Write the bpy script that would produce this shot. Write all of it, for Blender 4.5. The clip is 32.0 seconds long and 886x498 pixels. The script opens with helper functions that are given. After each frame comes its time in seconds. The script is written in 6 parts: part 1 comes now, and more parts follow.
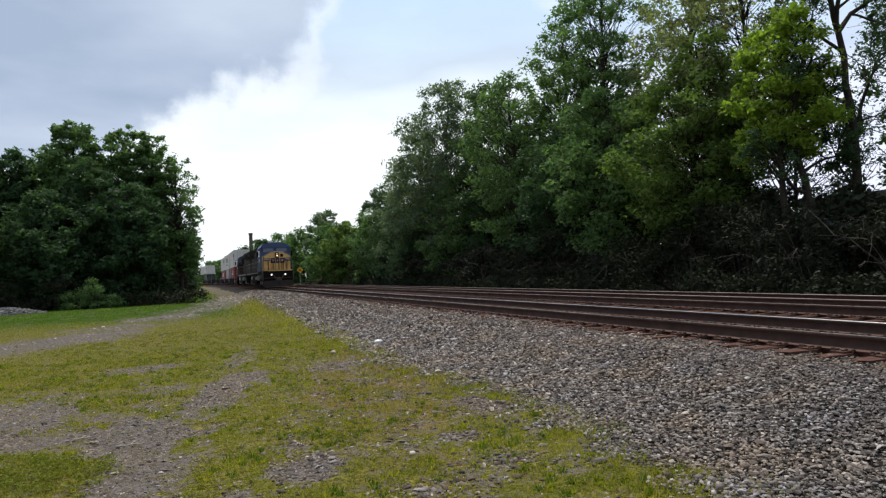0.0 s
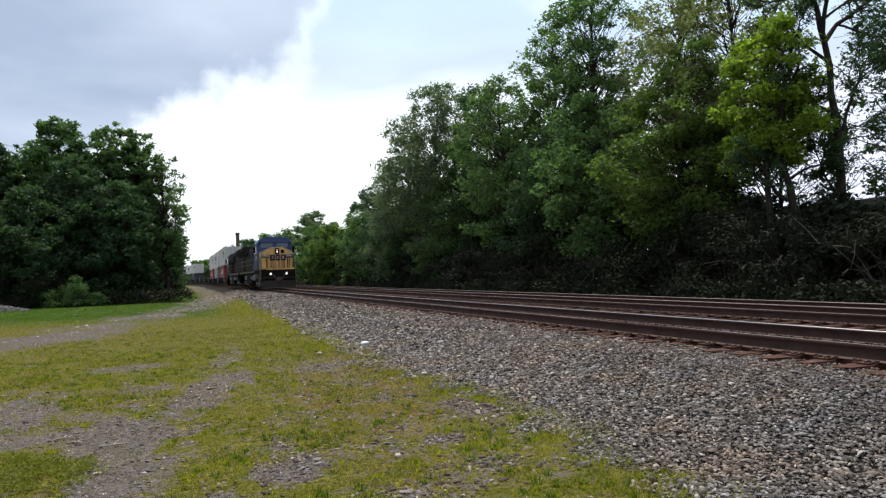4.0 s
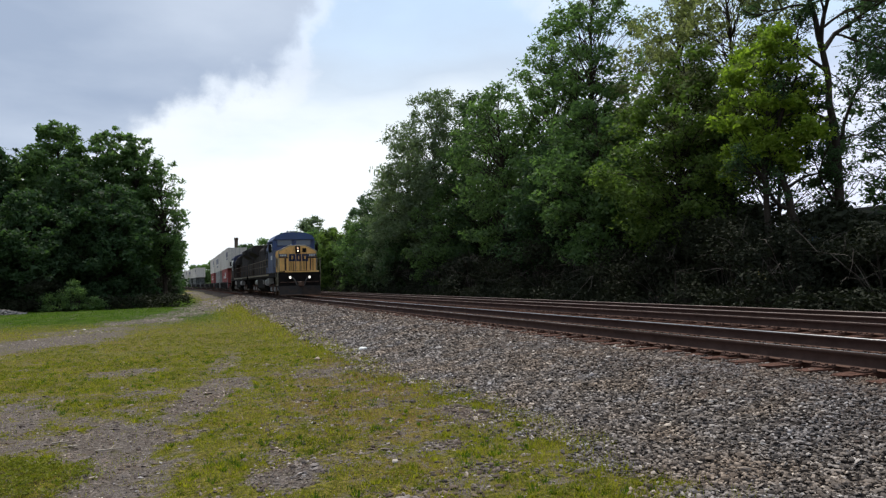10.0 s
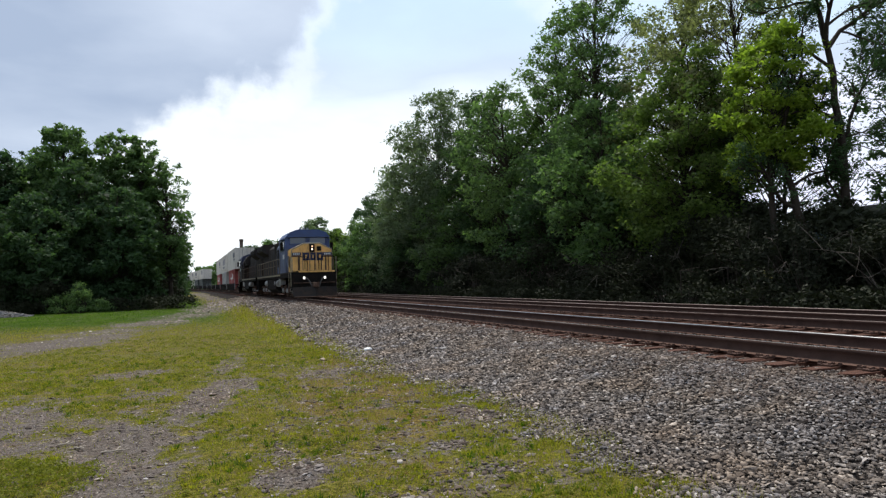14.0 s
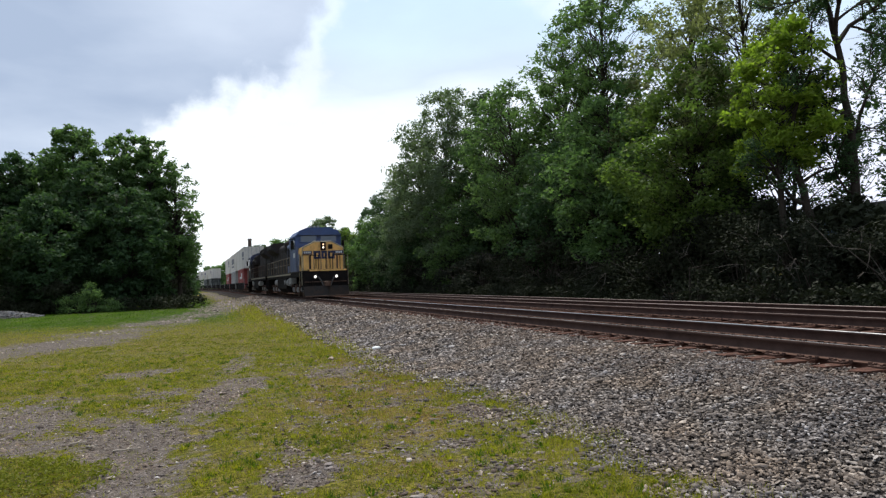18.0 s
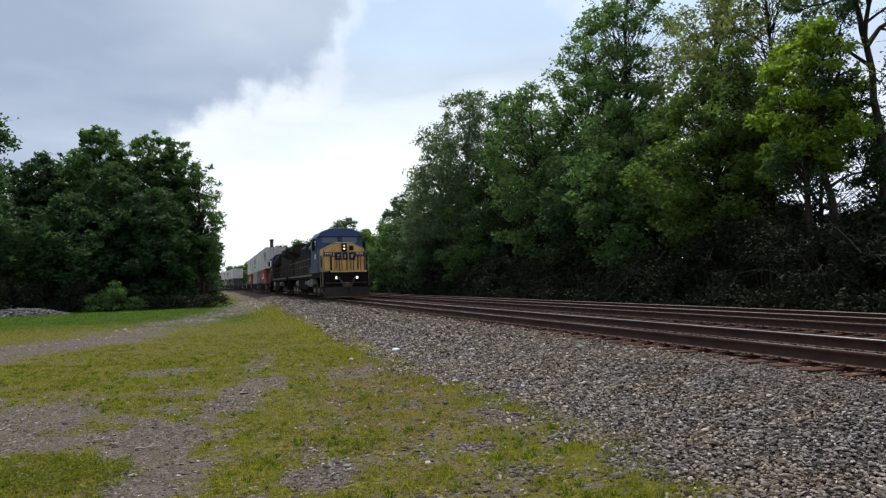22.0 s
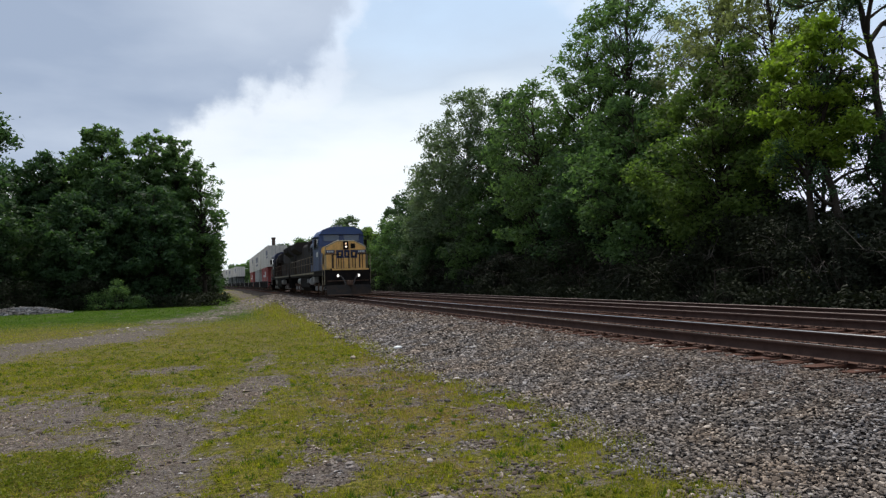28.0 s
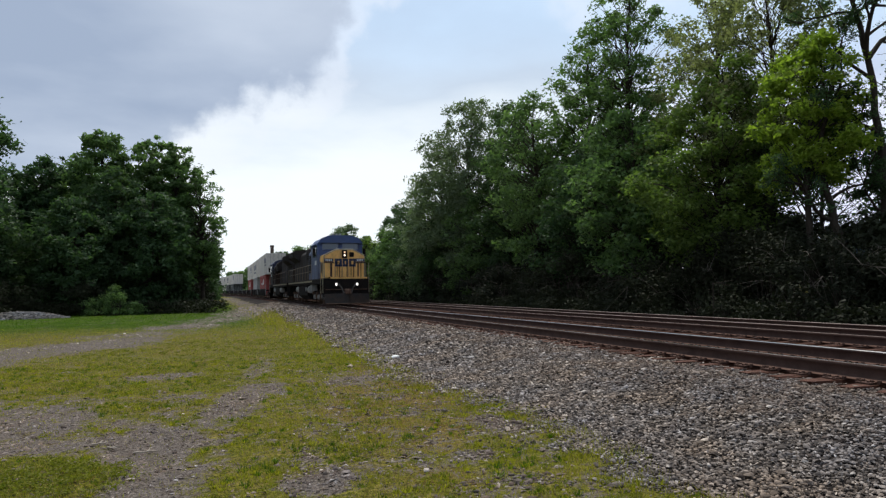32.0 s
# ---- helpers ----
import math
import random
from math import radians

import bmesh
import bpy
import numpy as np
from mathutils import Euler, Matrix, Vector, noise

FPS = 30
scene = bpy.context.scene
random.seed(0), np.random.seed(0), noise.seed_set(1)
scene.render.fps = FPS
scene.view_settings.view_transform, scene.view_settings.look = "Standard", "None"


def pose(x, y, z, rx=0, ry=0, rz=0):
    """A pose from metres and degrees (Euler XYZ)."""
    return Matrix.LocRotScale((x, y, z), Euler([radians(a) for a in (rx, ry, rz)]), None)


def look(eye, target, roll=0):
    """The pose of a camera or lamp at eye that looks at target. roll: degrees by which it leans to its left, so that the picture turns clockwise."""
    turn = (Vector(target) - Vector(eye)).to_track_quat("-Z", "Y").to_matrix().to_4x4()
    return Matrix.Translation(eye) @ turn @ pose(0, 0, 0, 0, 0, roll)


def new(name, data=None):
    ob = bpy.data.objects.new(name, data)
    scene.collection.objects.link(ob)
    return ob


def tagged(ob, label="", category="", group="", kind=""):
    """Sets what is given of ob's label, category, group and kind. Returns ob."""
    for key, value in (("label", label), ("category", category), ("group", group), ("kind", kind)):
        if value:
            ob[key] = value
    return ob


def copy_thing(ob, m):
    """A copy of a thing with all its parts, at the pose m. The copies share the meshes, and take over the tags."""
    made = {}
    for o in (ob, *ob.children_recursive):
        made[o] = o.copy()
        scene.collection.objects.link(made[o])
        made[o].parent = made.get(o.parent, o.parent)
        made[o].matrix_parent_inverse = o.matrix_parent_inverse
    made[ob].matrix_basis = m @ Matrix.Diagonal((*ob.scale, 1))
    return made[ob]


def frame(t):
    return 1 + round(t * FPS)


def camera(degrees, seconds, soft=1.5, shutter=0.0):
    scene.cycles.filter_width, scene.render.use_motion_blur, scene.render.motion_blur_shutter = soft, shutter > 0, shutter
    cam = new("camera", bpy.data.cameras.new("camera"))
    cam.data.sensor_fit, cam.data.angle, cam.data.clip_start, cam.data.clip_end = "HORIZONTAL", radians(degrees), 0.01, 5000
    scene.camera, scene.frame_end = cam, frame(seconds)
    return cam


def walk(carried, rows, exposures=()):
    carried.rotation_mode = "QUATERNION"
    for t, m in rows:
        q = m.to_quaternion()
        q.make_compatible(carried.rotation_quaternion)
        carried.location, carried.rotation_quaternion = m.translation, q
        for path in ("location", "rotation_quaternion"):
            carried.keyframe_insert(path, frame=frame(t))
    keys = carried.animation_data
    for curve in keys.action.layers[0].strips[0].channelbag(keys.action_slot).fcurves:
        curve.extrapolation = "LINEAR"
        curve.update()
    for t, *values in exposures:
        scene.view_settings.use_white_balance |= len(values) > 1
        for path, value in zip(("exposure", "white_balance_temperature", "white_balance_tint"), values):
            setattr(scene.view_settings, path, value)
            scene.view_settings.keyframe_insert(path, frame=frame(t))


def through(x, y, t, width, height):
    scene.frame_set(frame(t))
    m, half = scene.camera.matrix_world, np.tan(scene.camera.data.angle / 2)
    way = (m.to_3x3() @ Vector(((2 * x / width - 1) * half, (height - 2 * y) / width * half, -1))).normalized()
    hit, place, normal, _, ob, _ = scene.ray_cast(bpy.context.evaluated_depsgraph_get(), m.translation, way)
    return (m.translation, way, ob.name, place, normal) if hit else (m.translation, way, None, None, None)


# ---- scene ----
# ---- the camera, held in the hand at one spot ----
EXPOSURES = [(0.0, 0.18), (1.0, 0.24), (3.0, 0.3), (6.0, 0.34), (7.0, 0.32), (9.0, 0.14), (12.0, 0.1), (14.0, 0.26), (17.0, 0.28), (20.0, 0.32), (21.0, 0.22), (22.0, 0.1), (23.0, 0.04), (32.0, 0.03)]
cam = camera(66.0, 32.0, 1.3)
PATH = [
    (0.0, pose(0.009, 0.005, 1.656, 91.826, 2.555, -20.128)),
    (0.5, pose(0.004, -0.004, 1.657, 91.883, 2.581, -20.265)),
    (1.0, pose(0.007, -0.001, 1.657, 91.814, 2.564, -20.353)),
    (1.5, pose(0.014, -0.002, 1.657, 91.810, 2.600, -20.478)),
    (2.0, pose(0.004, 0.001, 1.657, 91.590, 2.296, -20.757)),
    (2.5, pose(0.010, 0.004, 1.657, 91.702, 2.138, -20.708)),
    (3.0, pose(0.010, 0.004, 1.657, 91.864, 2.005, -21.023)),
    (3.5, pose(0.002, 0.002, 1.658, 91.994, 1.959, -21.141)),
    (5.5, pose(0.007, -0.002, 1.653, 91.845, 1.276, -21.278)),
    (6.0, pose(0.012, -0.004, 1.655, 91.774, 1.599, -21.717)),
    (6.5, pose(0.007, -0.003, 1.659, 92.116, 1.504, -21.816)),
    (7.0, pose(0.006, -0.006, 1.657, 92.124, 1.677, -21.633)),
    (7.5, pose(0.001, -0.007, 1.654, 92.454, 1.498, -21.204)),
    (8.0, pose(0.002, -0.002, 1.655, 92.614, 1.439, -21.100)),
    (8.5, pose(0.008, -0.009, 1.654, 92.375, 1.404, -21.078)),
    (9.0, pose(0.003, -0.008, 1.651, 92.469, 1.398, -21.114)),
    (9.5, pose(-0.000, -0.008, 1.658, 92.614, 1.354, -21.347)),
    (10.0, pose(0.002, -0.005, 1.654, 92.501, 1.506, -21.308)),
    (10.5, pose(0.005, -0.010, 1.657, 92.613, 1.455, -21.102)),
    (11.0, pose(0.001, -0.005, 1.652, 92.692, 1.454, -21.235)),
    (11.5, pose(0.001, -0.009, 1.656, 92.659, 1.613, -21.199)),
    (12.0, pose(-0.000, -0.008, 1.651, 92.467, 1.733, -21.023)),
    (12.5, pose(0.004, -0.004, 1.653, 92.493, 1.777, -21.053)),
    (13.0, pose(0.009, 0.001, 1.655, 92.409, 1.707, -21.109)),
    (13.5, pose(0.005, -0.003, 1.654, 92.423, 1.711, -21.076)),
    (14.0, pose(0.012, -0.001, 1.651, 92.543, 1.797, -20.899)),
    (14.5, pose(0.002, 0.002, 1.655, 92.428, 1.791, -20.705)),
    (16.5, pose(0.004, 0.006, 1.655, 92.086, 1.820, -21.332)),
    (17.0, pose(0.006, 0.003, 1.655, 92.343, 2.070, -20.654)),
    (17.5, pose(0.011, -0.006, 1.653, 92.489, 1.960, -20.632)),
    (18.0, pose(0.007, -0.007, 1.652, 92.439, 2.056, -20.235)),
    (18.5, pose(0.003, -0.008, 1.655, 92.714, 2.239, -19.741)),
    (19.0, pose(0.001, -0.012, 1.648, 93.236, 2.241, -18.924)),
    (19.5, pose(0.005, -0.006, 1.650, 92.535, 1.813, -18.748)),
    (20.0, pose(0.007, -0.003, 1.649, 92.140, 2.118, -18.884)),
    (20.5, pose(0.005, -0.005, 1.651, 92.476, 1.915, -18.593)),
    (21.0, pose(0.008, -0.002, 1.651, 92.203, 1.645, -18.775)),
    (21.5, pose(-0.002, -0.001, 1.653, 92.255, 1.380, -18.738)),
    (22.0, pose(0.008, 0.005, 1.657, 92.680, 1.448, -18.543)),
    (22.5, pose(0.006, 0.006, 1.654, 92.942, 1.440, -18.724)),
    (23.0, pose(0.004, 0.008, 1.654, 93.267, 1.300, -18.665)),
    (23.5, pose(0.007, 0.005, 1.653, 93.237, 1.391, -18.655)),
    (24.0, pose(0.005, 0.006, 1.654, 93.487, 1.515, -18.578)),
    (24.5, pose(0.004, 0.010, 1.656, 93.490, 1.555, -18.610)),
    (25.0, pose(0.007, 0.007, 1.655, 93.437, 1.571, -18.513)),
    (25.5, pose(0.000, 0.004, 1.656, 93.386, 1.580, -18.394)),
    (27.5, pose(0.004, -0.005, 1.656, 93.386, 1.536, -18.616)),
    (28.0, pose(0.012, 0.003, 1.658, 92.488, 1.586, -18.387)),
    (28.5, pose(0.001, -0.001, 1.648, 92.783, 1.429, -18.426)),
    (29.0, pose(0.001, 0.000, 1.650, 92.769, 1.461, -18.324)),
    (29.5, pose(0.004, 0.007, 1.650, 92.756, 1.577, -18.345)),
    (30.0, pose(0.003, 0.005, 1.649, 92.827, 1.484, -18.201)),
    (30.5, pose(0.005, 0.008, 1.655, 92.931, 1.423, -18.311)),
    (31.0, pose(0.005, 0.002, 1.654, 93.215, 1.576, -18.421)),
    (31.5, pose(-0.000, 0.001, 1.652, 93.192, 1.344, -18.503)),
    (32.0, pose(0.002, 0.003, 1.649, 93.333, 0.834, -18.545)),
]
walk(cam, PATH, EXPOSURES)


# ---- sky and sun ----
SUN_AZ, SUN_EL = radians(12), radians(66)      # azimuth from +y towards +x
SUN_DIR = Vector((math.sin(SUN_AZ) * math.cos(SUN_EL), math.cos(SUN_AZ) * math.cos(SUN_EL), math.sin(SUN_EL)))


def build_world():
    w = bpy.data.worlds.new("sky")
    scene.world = w
    w.use_nodes = True
    nt = w.node_tree
    nt.nodes.clear()
    N, L = nt.nodes.new, nt.links.new
    out, bg, sky = N("ShaderNodeOutputWorld"), N("ShaderNodeBackground"), N("ShaderNodeTexSky")
    sky.sky_type, sky.sun_disc = "NISHITA", False
    sky.sun_elevation, sky.sun_rotation = SUN_EL, SUN_AZ
    sky.air_density, sky.dust_density, sky.ozone_density = 1.0, 2.0, 1.0
    tc = N("ShaderNodeTexCoord")
    # cloud deck: the direction projected on a flat layer, so that clouds shrink to the horizon
    sep = N("ShaderNodeSeparateXYZ")
    L(tc.outputs["Generated"], sep.inputs[0])

    def math_node(op, a, b=None, clamp=False):
        m = N("ShaderNodeMath")
        m.operation, m.use_clamp = op, clamp
        for i, v in enumerate((a, b)):
            if v is None:
                continue
            if isinstance(v, (int, float)):
                m.inputs[i].default_value = v
            else:
                L(v, m.inputs[i])
        return m.outputs[0]

    zz = math_node("MAXIMUM", sep.outputs[2], 0.02)
    zd = math_node("ADD", zz, 0.12)
    cx, cy = math_node("DIVIDE", sep.outputs[0], zd), math_node("DIVIDE", sep.outputs[1], zd)
    com = N("ShaderNodeCombineXYZ")
    L(cx, com.inputs[0]), L(cy, com.inputs[1])
    n1 = N("ShaderNodeTexNoise")
    n1.inputs["Scale"].default_value, n1.inputs["Detail"].default_value = 1.9, 9
    n1.inputs["Roughness"].default_value, n1.inputs["Distortion"].default_value = 0.55, 0.25
    L(com.outputs[0], n1.inputs["Vector"])
    # the heavy grey cloud that stands over the far end of the line
    big = N("ShaderNodeVectorMath")
    big.operation = "DISTANCE"
    L(com.outputs[0], big.inputs[0])
    big.inputs[1].default_value = CLOUD_AT
    heap = math_node("MULTIPLY", math_node("SUBTRACT", CLOUD_R, big.outputs["Value"]), CLOUD_SOFT)
    puff = N("ShaderNodeTexNoise")
    puff.inputs["Scale"].default_value, puff.inputs["Detail"].default_value, puff.inputs["Roughness"].default_value = 6.5, 8, 0.56
    L(tc.outputs["Generated"], puff.inputs["Vector"])
    billow = math_node("SUBTRACT", puff.outputs[0], 0.5)
    heap = math_node("ADD", heap, math_node("ADD", math_node("MULTIPLY", billow, 2.4), math_node("MULTIPLY", math_node("SUBTRACT", n1.outputs[0], 0.5), 0.7)), False)
    # an unseen grey deck added behind the lot, to dim sky light from there
    deck = math_node("MULTIPLY", math_node("SUBTRACT", DECK_Y, cy), 1.1)
    deck = math_node("ADD", deck, math_node("MULTIPLY", math_node("SUBTRACT", n1.outputs[0], 0.5), 2.0))
    heap = math_node("MAXIMUM", heap, deck)
    grey = N("ShaderNodeMapRange")
    grey.interpolation_type = "SMOOTHSTEP"
    L(heap, grey.inputs[0])
    grey.inputs[1].default_value, grey.inputs[2].default_value = -0.05, 0.38
    # bright billowing rim along the grey cloud, and thin white cloud high up the line
    rim = N("ShaderNodeMapRange")
    rim.interpolation_type = "SMOOTHSTEP"
    L(math_node("ADD", heap, math_node("MULTIPLY", billow, 0.8)), rim.inputs[0])
    rim.inputs[1].default_value, rim.inputs[2].default_value = -0.42, -0.05
    high = N("ShaderNodeVectorMath")
    high.operation = "DISTANCE"
    L(com.outputs[0], high.inputs[0])
    high.inputs[1].default_value = (1.1, 1.25, 0.0)
    wisp = N("ShaderNodeMapRange")
    wisp.interpolation_type = "SMOOTHSTEP"
    L(math_node("ADD", math_node("SUBTRACT", 0.36, high.outputs["Value"]), math_node("MULTIPLY", billow, 1.6)), wisp.inputs[0])
    wisp.inputs[1].default_value, wisp.inputs[2].default_value = -0.1, 0.25
    # white haze that thickens to the horizon, with thin cloud over the blue
    haze = N("ShaderNodeMapRange")
    haze.interpolation_type = "SMOOTHSTEP"
    haze.inputs[1].default_value, haze.inputs[2].default_value = HAZE_TOP, HAZE_LOW
    n2 = N("ShaderNodeTexNoise")
    n2.inputs["Scale"].default_value, n2.inputs["Detail"].default_value = 0.8, 6
    n2.inputs["Roughness"].default_value = 0.5
    off = N("ShaderNodeVectorMath")
    off.operation = "ADD"
    L(com.outputs[0], off.inputs[0])
    off.inputs[1].default_value = (7.3, 2.1, 0)
    L(off.outputs[0], n2.inputs["Vector"])
    L(math_node("ADD", sep.outputs[2], math_node("MULTIPLY", math_node("SUBTRACT", n2.outputs[0], 0.5), 0.28)), haze.inputs[0])
    thin = N("ShaderNodeMapRange")
    L(n2.outputs[0], thin.inputs[0])
    thin.inputs[1].default_value, thin.inputs[2].default_value = 0.42, 0.72
    thin.inputs[3].default_value, thin.inputs[4].default_value = 0.55, 1.0
    veil = math_node("MAXIMUM", haze.outputs[0], thin.outputs[0], True)
    # colours
    skyk = N("ShaderNodeVectorMath")
    skyk.operation = "SCALE"
    L(sky.outputs[0], skyk.inputs[0])
    skyk.inputs["Scale"].default_value = SKY_K
    m1, m2 = N("ShaderNodeMix"), N("ShaderNodeMix")
    m1.data_type = m2.data_type = "RGBA"
    L(veil, m1.inputs[0]), L(skyk.outputs[0], m1.inputs[6])
    white = N("ShaderNodeMix")
    white.data_type = "RGBA"
    veer = N("ShaderNodeMix")
    veer.data_type = "RGBA"
    side = N("ShaderNodeMapRange")
    side.interpolation_type = "SMOOTHSTEP"
    L(sep.outputs[0], side.inputs[0])
    side.inputs[1].default_value, side.inputs[2].default_value = 0.4, 0.72
    L(side.outputs[0], veer.inputs[0])
    veer.inputs[6].default_value, veer.inputs[7].default_value = HAZE_COL, SIDE_COL
    L(veer.outputs[2], white.inputs[7])
    L(haze.outputs[0], white.inputs[0])
    white.inputs[6].default_value = THIN_COL
    L(white.outputs[2], m1.inputs[7])
    dark = N("ShaderNodeMix")
    dark.data_type = "RGBA"
    n3 = N("ShaderNodeMapRange")
    L(n2.outputs[0], n3.inputs[0])
    n3.inputs[1].default_value, n3.inputs[2].default_value = 0.35, 0.65
    L(n3.outputs[0], dark.inputs[0])
    dark.inputs[6].default_value, dark.inputs[7].default_value = GREY_A, GREY_B
    lit = N("ShaderNodeMix")
    lit.data_type = "RGBA"
    L(math_node("MULTIPLY", math_node("MAXIMUM", rim.outputs[0], wisp.outputs[0]), 0.42), lit.inputs[0])
    L(m1.outputs[2], lit.inputs[6])
    lit.inputs[7].default_value = RIM_COL
    L(grey.outputs[0], m2.inputs[0]), L(lit.outputs[2], m2.inputs[6]), L(dark.outputs[2], m2.inputs[7])
    L(m2.outputs[2], bg.inputs["Color"])
    bg.inputs["Strength"].default_value = SKY_STRENGTH
    L(bg.outputs[0], out.inputs[0])


CLOUD_AT, CLOUD_R, CLOUD_SOFT = (-1.7, 1.7, 0.0), 2.12, 2.6
DECK_Y = 0.75
HAZE_TOP, HAZE_LOW = 0.40, 0.15
SKY_STRENGTH, SKY_K = 0.12, 0.75
THIN_COL, HAZE_COL, RIM_COL, SIDE_COL = (5.6, 7.2, 9.1, 1), (8.0, 8.5, 8.8, 1), (7.4, 7.8, 8.6, 1), (6.9, 7.3, 8.8, 1)
GREY_A, GREY_B = (3.05, 3.75, 5.0, 1), (5.1, 5.8, 6.9, 1)
build_world()
sun = new("sun", bpy.data.lights.new("sun", "SUN"))
sun.data.energy, sun.data.angle, sun.data.color = 3.1, radians(12), (1.0, 0.95, 0.87)
sun.matrix_world = look((0, 0, 60), Vector((0, 0, 60)) - SUN_DIR)


# ---- materials ----
def nodes_of(name):
    m = bpy.data.materials.new(name)
    m.use_nodes = True
    nt = m.node_tree
    return m, nt, nt.nodes["Principled BSDF"], nt.nodes["Material Output"]


def ramp(nt, stops, source):
    r = nt.nodes.new("ShaderNodeValToRGB")
    e = r.color_ramp.elements
    while len(e) < len(stops):
        e.new(0.5)
    for k, (p, c) in zip(e, stops):
        k.position, k.color = p, (*c, 1)
    nt.links.new(source, r.inputs[0])
    return r.outputs[0]


def noise_of(nt, scale, detail=5.0, rough=0.55, coords="Object", stretch=None):
    tc = nt.nodes.new("ShaderNodeTexCoord")
    n = nt.nodes.new("ShaderNodeTexNoise")
    n.inputs["Scale"].default_value, n.inputs["Detail"].default_value, n.inputs["Roughness"].default_value = scale, detail, rough
    src = tc.outputs[coords]
    if stretch:
        mp = nt.nodes.new("ShaderNodeMapping")
        mp.inputs["Scale"].default_value = stretch
        nt.links.new(src, mp.inputs[0])
        src = mp.outputs[0]
    nt.links.new(src, n.inputs["Vector"])
    return n.outputs[0]


def mix_col(nt, fac, a, b, mode="MIX"):
    m = nt.nodes.new("ShaderNodeMix")
    m.data_type, m.blend_type = "RGBA", mode
    for sock, v in ((m.inputs[0], fac), (m.inputs[6], a), (m.inputs[7], b)):
        if isinstance(v, (int, float)):
            sock.default_value = v
        elif isinstance(v, tuple):
            sock.default_value = (*v, 1)
        else:
            nt.links.new(v, sock)
    return m.outputs[2]


def remap(nt, v, a, b, c=0.0, d=1.0):
    m = nt.nodes.new("ShaderNodeMapRange")
    nt.links.new(v, m.inputs[0])
    for i, x in enumerate((a, b, c, d)):
        m.inputs[1 + i].default_value = x
    return m.outputs[0]


def bump(nt, bsdf, height, dist, strength=0.6):
    b = nt.nodes.new("ShaderNodeBump")
    b.inputs["Strength"].default_value, b.inputs["Distance"].default_value = strength, dist
    nt.links.new(height, b.inputs["Height"])
    nt.links.new(b.outputs[0], bsdf.inputs["Normal"])


def surface(name, col, dirt=(0.05, 0.04, 0.03), grime=0.35, rough=0.6, metal=0.0, scale=3.0, fine=40.0, bmp=0.004, stretch=None, spec=0.5):
    """Paint, metal or wood: a base colour with fine grain, larger stains in the dirt's colour and slight relief."""
    m, nt, b, _ = nodes_of(name)
    big, small = noise_of(nt, scale, 6, 0.6, stretch=stretch), noise_of(nt, fine, 4, 0.6, stretch=stretch)
    base = mix_col(nt, remap(nt, small, 0.3, 0.7), tuple(c * 0.82 for c in col), tuple(min(1, c * 1.12) for c in col))
    stain = remap(nt, big, 0.45, 0.75, 0.0, grime)
    nt.links.new(mix_col(nt, stain, base, dirt), b.inputs["Base Color"])
    nt.links.new(remap(nt, big, 0.3, 0.7, max(0.05, rough - 0.12), min(1, rough + 0.15)), b.inputs["Roughness"])
    b.inputs["Metallic"].default_value, b.inputs["Specular IOR Level"].default_value = metal, spec
    if bmp:
        bump(nt, b, small, bmp)
    return m


def leaf_material(name, dark, light, through=0.35, gloss=0.14):
    m, nt, b, out = nodes_of(name)
    g, oi = nt.nodes.new("ShaderNodeNewGeometry"), nt.nodes.new("ShaderNodeObjectInfo")
    big = noise_of(nt, 0.55, 3)
    c = mix_col(nt, g.outputs["Random Per Island"], dark, light)
    c = mix_col(nt, remap(nt, big, 0.3, 0.7, 0.0, 0.55), c, tuple((a + b2) * 0.62 for a, b2 in zip(dark, light)))
    c = mix_col(nt, remap(nt, oi.outputs["Random"], 0, 1, 0.0, 0.12), c, (0.08, 0.085, 0.03))
    nt.links.new(c, b.inputs["Base Color"])
    b.inputs["Roughness"].default_value, b.inputs["Specular IOR Level"].default_value = 0.6, gloss
    tr, mx = nt.nodes.new("ShaderNodeBsdfTranslucent"), nt.nodes.new("ShaderNodeMixShader")
    nt.links.new(mix_col(nt, 1.0, c, (1.15, 1.35, 0.7), "MULTIPLY"), tr.inputs["Color"])
    mx.inputs[0].default_value = through
    nt.links.new(b.outputs[0], mx.inputs[1]), nt.links.new(tr.outputs[0], mx.inputs[2])
    nt.links.new(mx.outputs[0], out.inputs["Surface"])
    return m


def stone_material(name, stops, rusty=0.0, single=False):
    m, nt, b, _ = nodes_of(name)
    g = nt.nodes.new("ShaderNodeObjectInfo" if single else "ShaderNodeNewGeometry")
    c = ramp(nt, stops, g.outputs["Random" if single else "Random Per Island"])
    sp = noise_of(nt, 60, 4, 0.7)
    c = mix_col(nt, remap(nt, sp, 0.45, 0.75, 0, 0.35), c, tuple(k * 0.55 for k in stops[len(stops) // 2][1]))
    # loads of bluish and of brownish stone lie side by side
    load = noise_of(nt, 1.3, 4, 0.6)
    c = mix_col(nt, remap(nt, load, 0.38, 0.50, 0.6, 0.0), c, mix_col(nt, 1.0, c, (0.86, 0.95, 1.12), "MULTIPLY"))
    c = mix_col(nt, remap(nt, load, 0.5, 0.66, 0.0, 0.8), c, mix_col(nt, 1.0, c, (1.1, 0.98, 0.84), "MULTIPLY"))
    wide = noise_of(nt, 0.9, 3)
    c = mix_col(nt, remap(nt, wide, 0.35, 0.7, rusty * 0.5, 0.06 + rusty), c, (0.13, 0.07, 0.045))
    nt.links.new(c, b.inputs["Base Color"])
    b.inputs["Roughness"].default_value, b.inputs["Specular IOR Level"].default_value = 0.8, 0.3
    bump(nt, b, sp, 0.006)
    return m


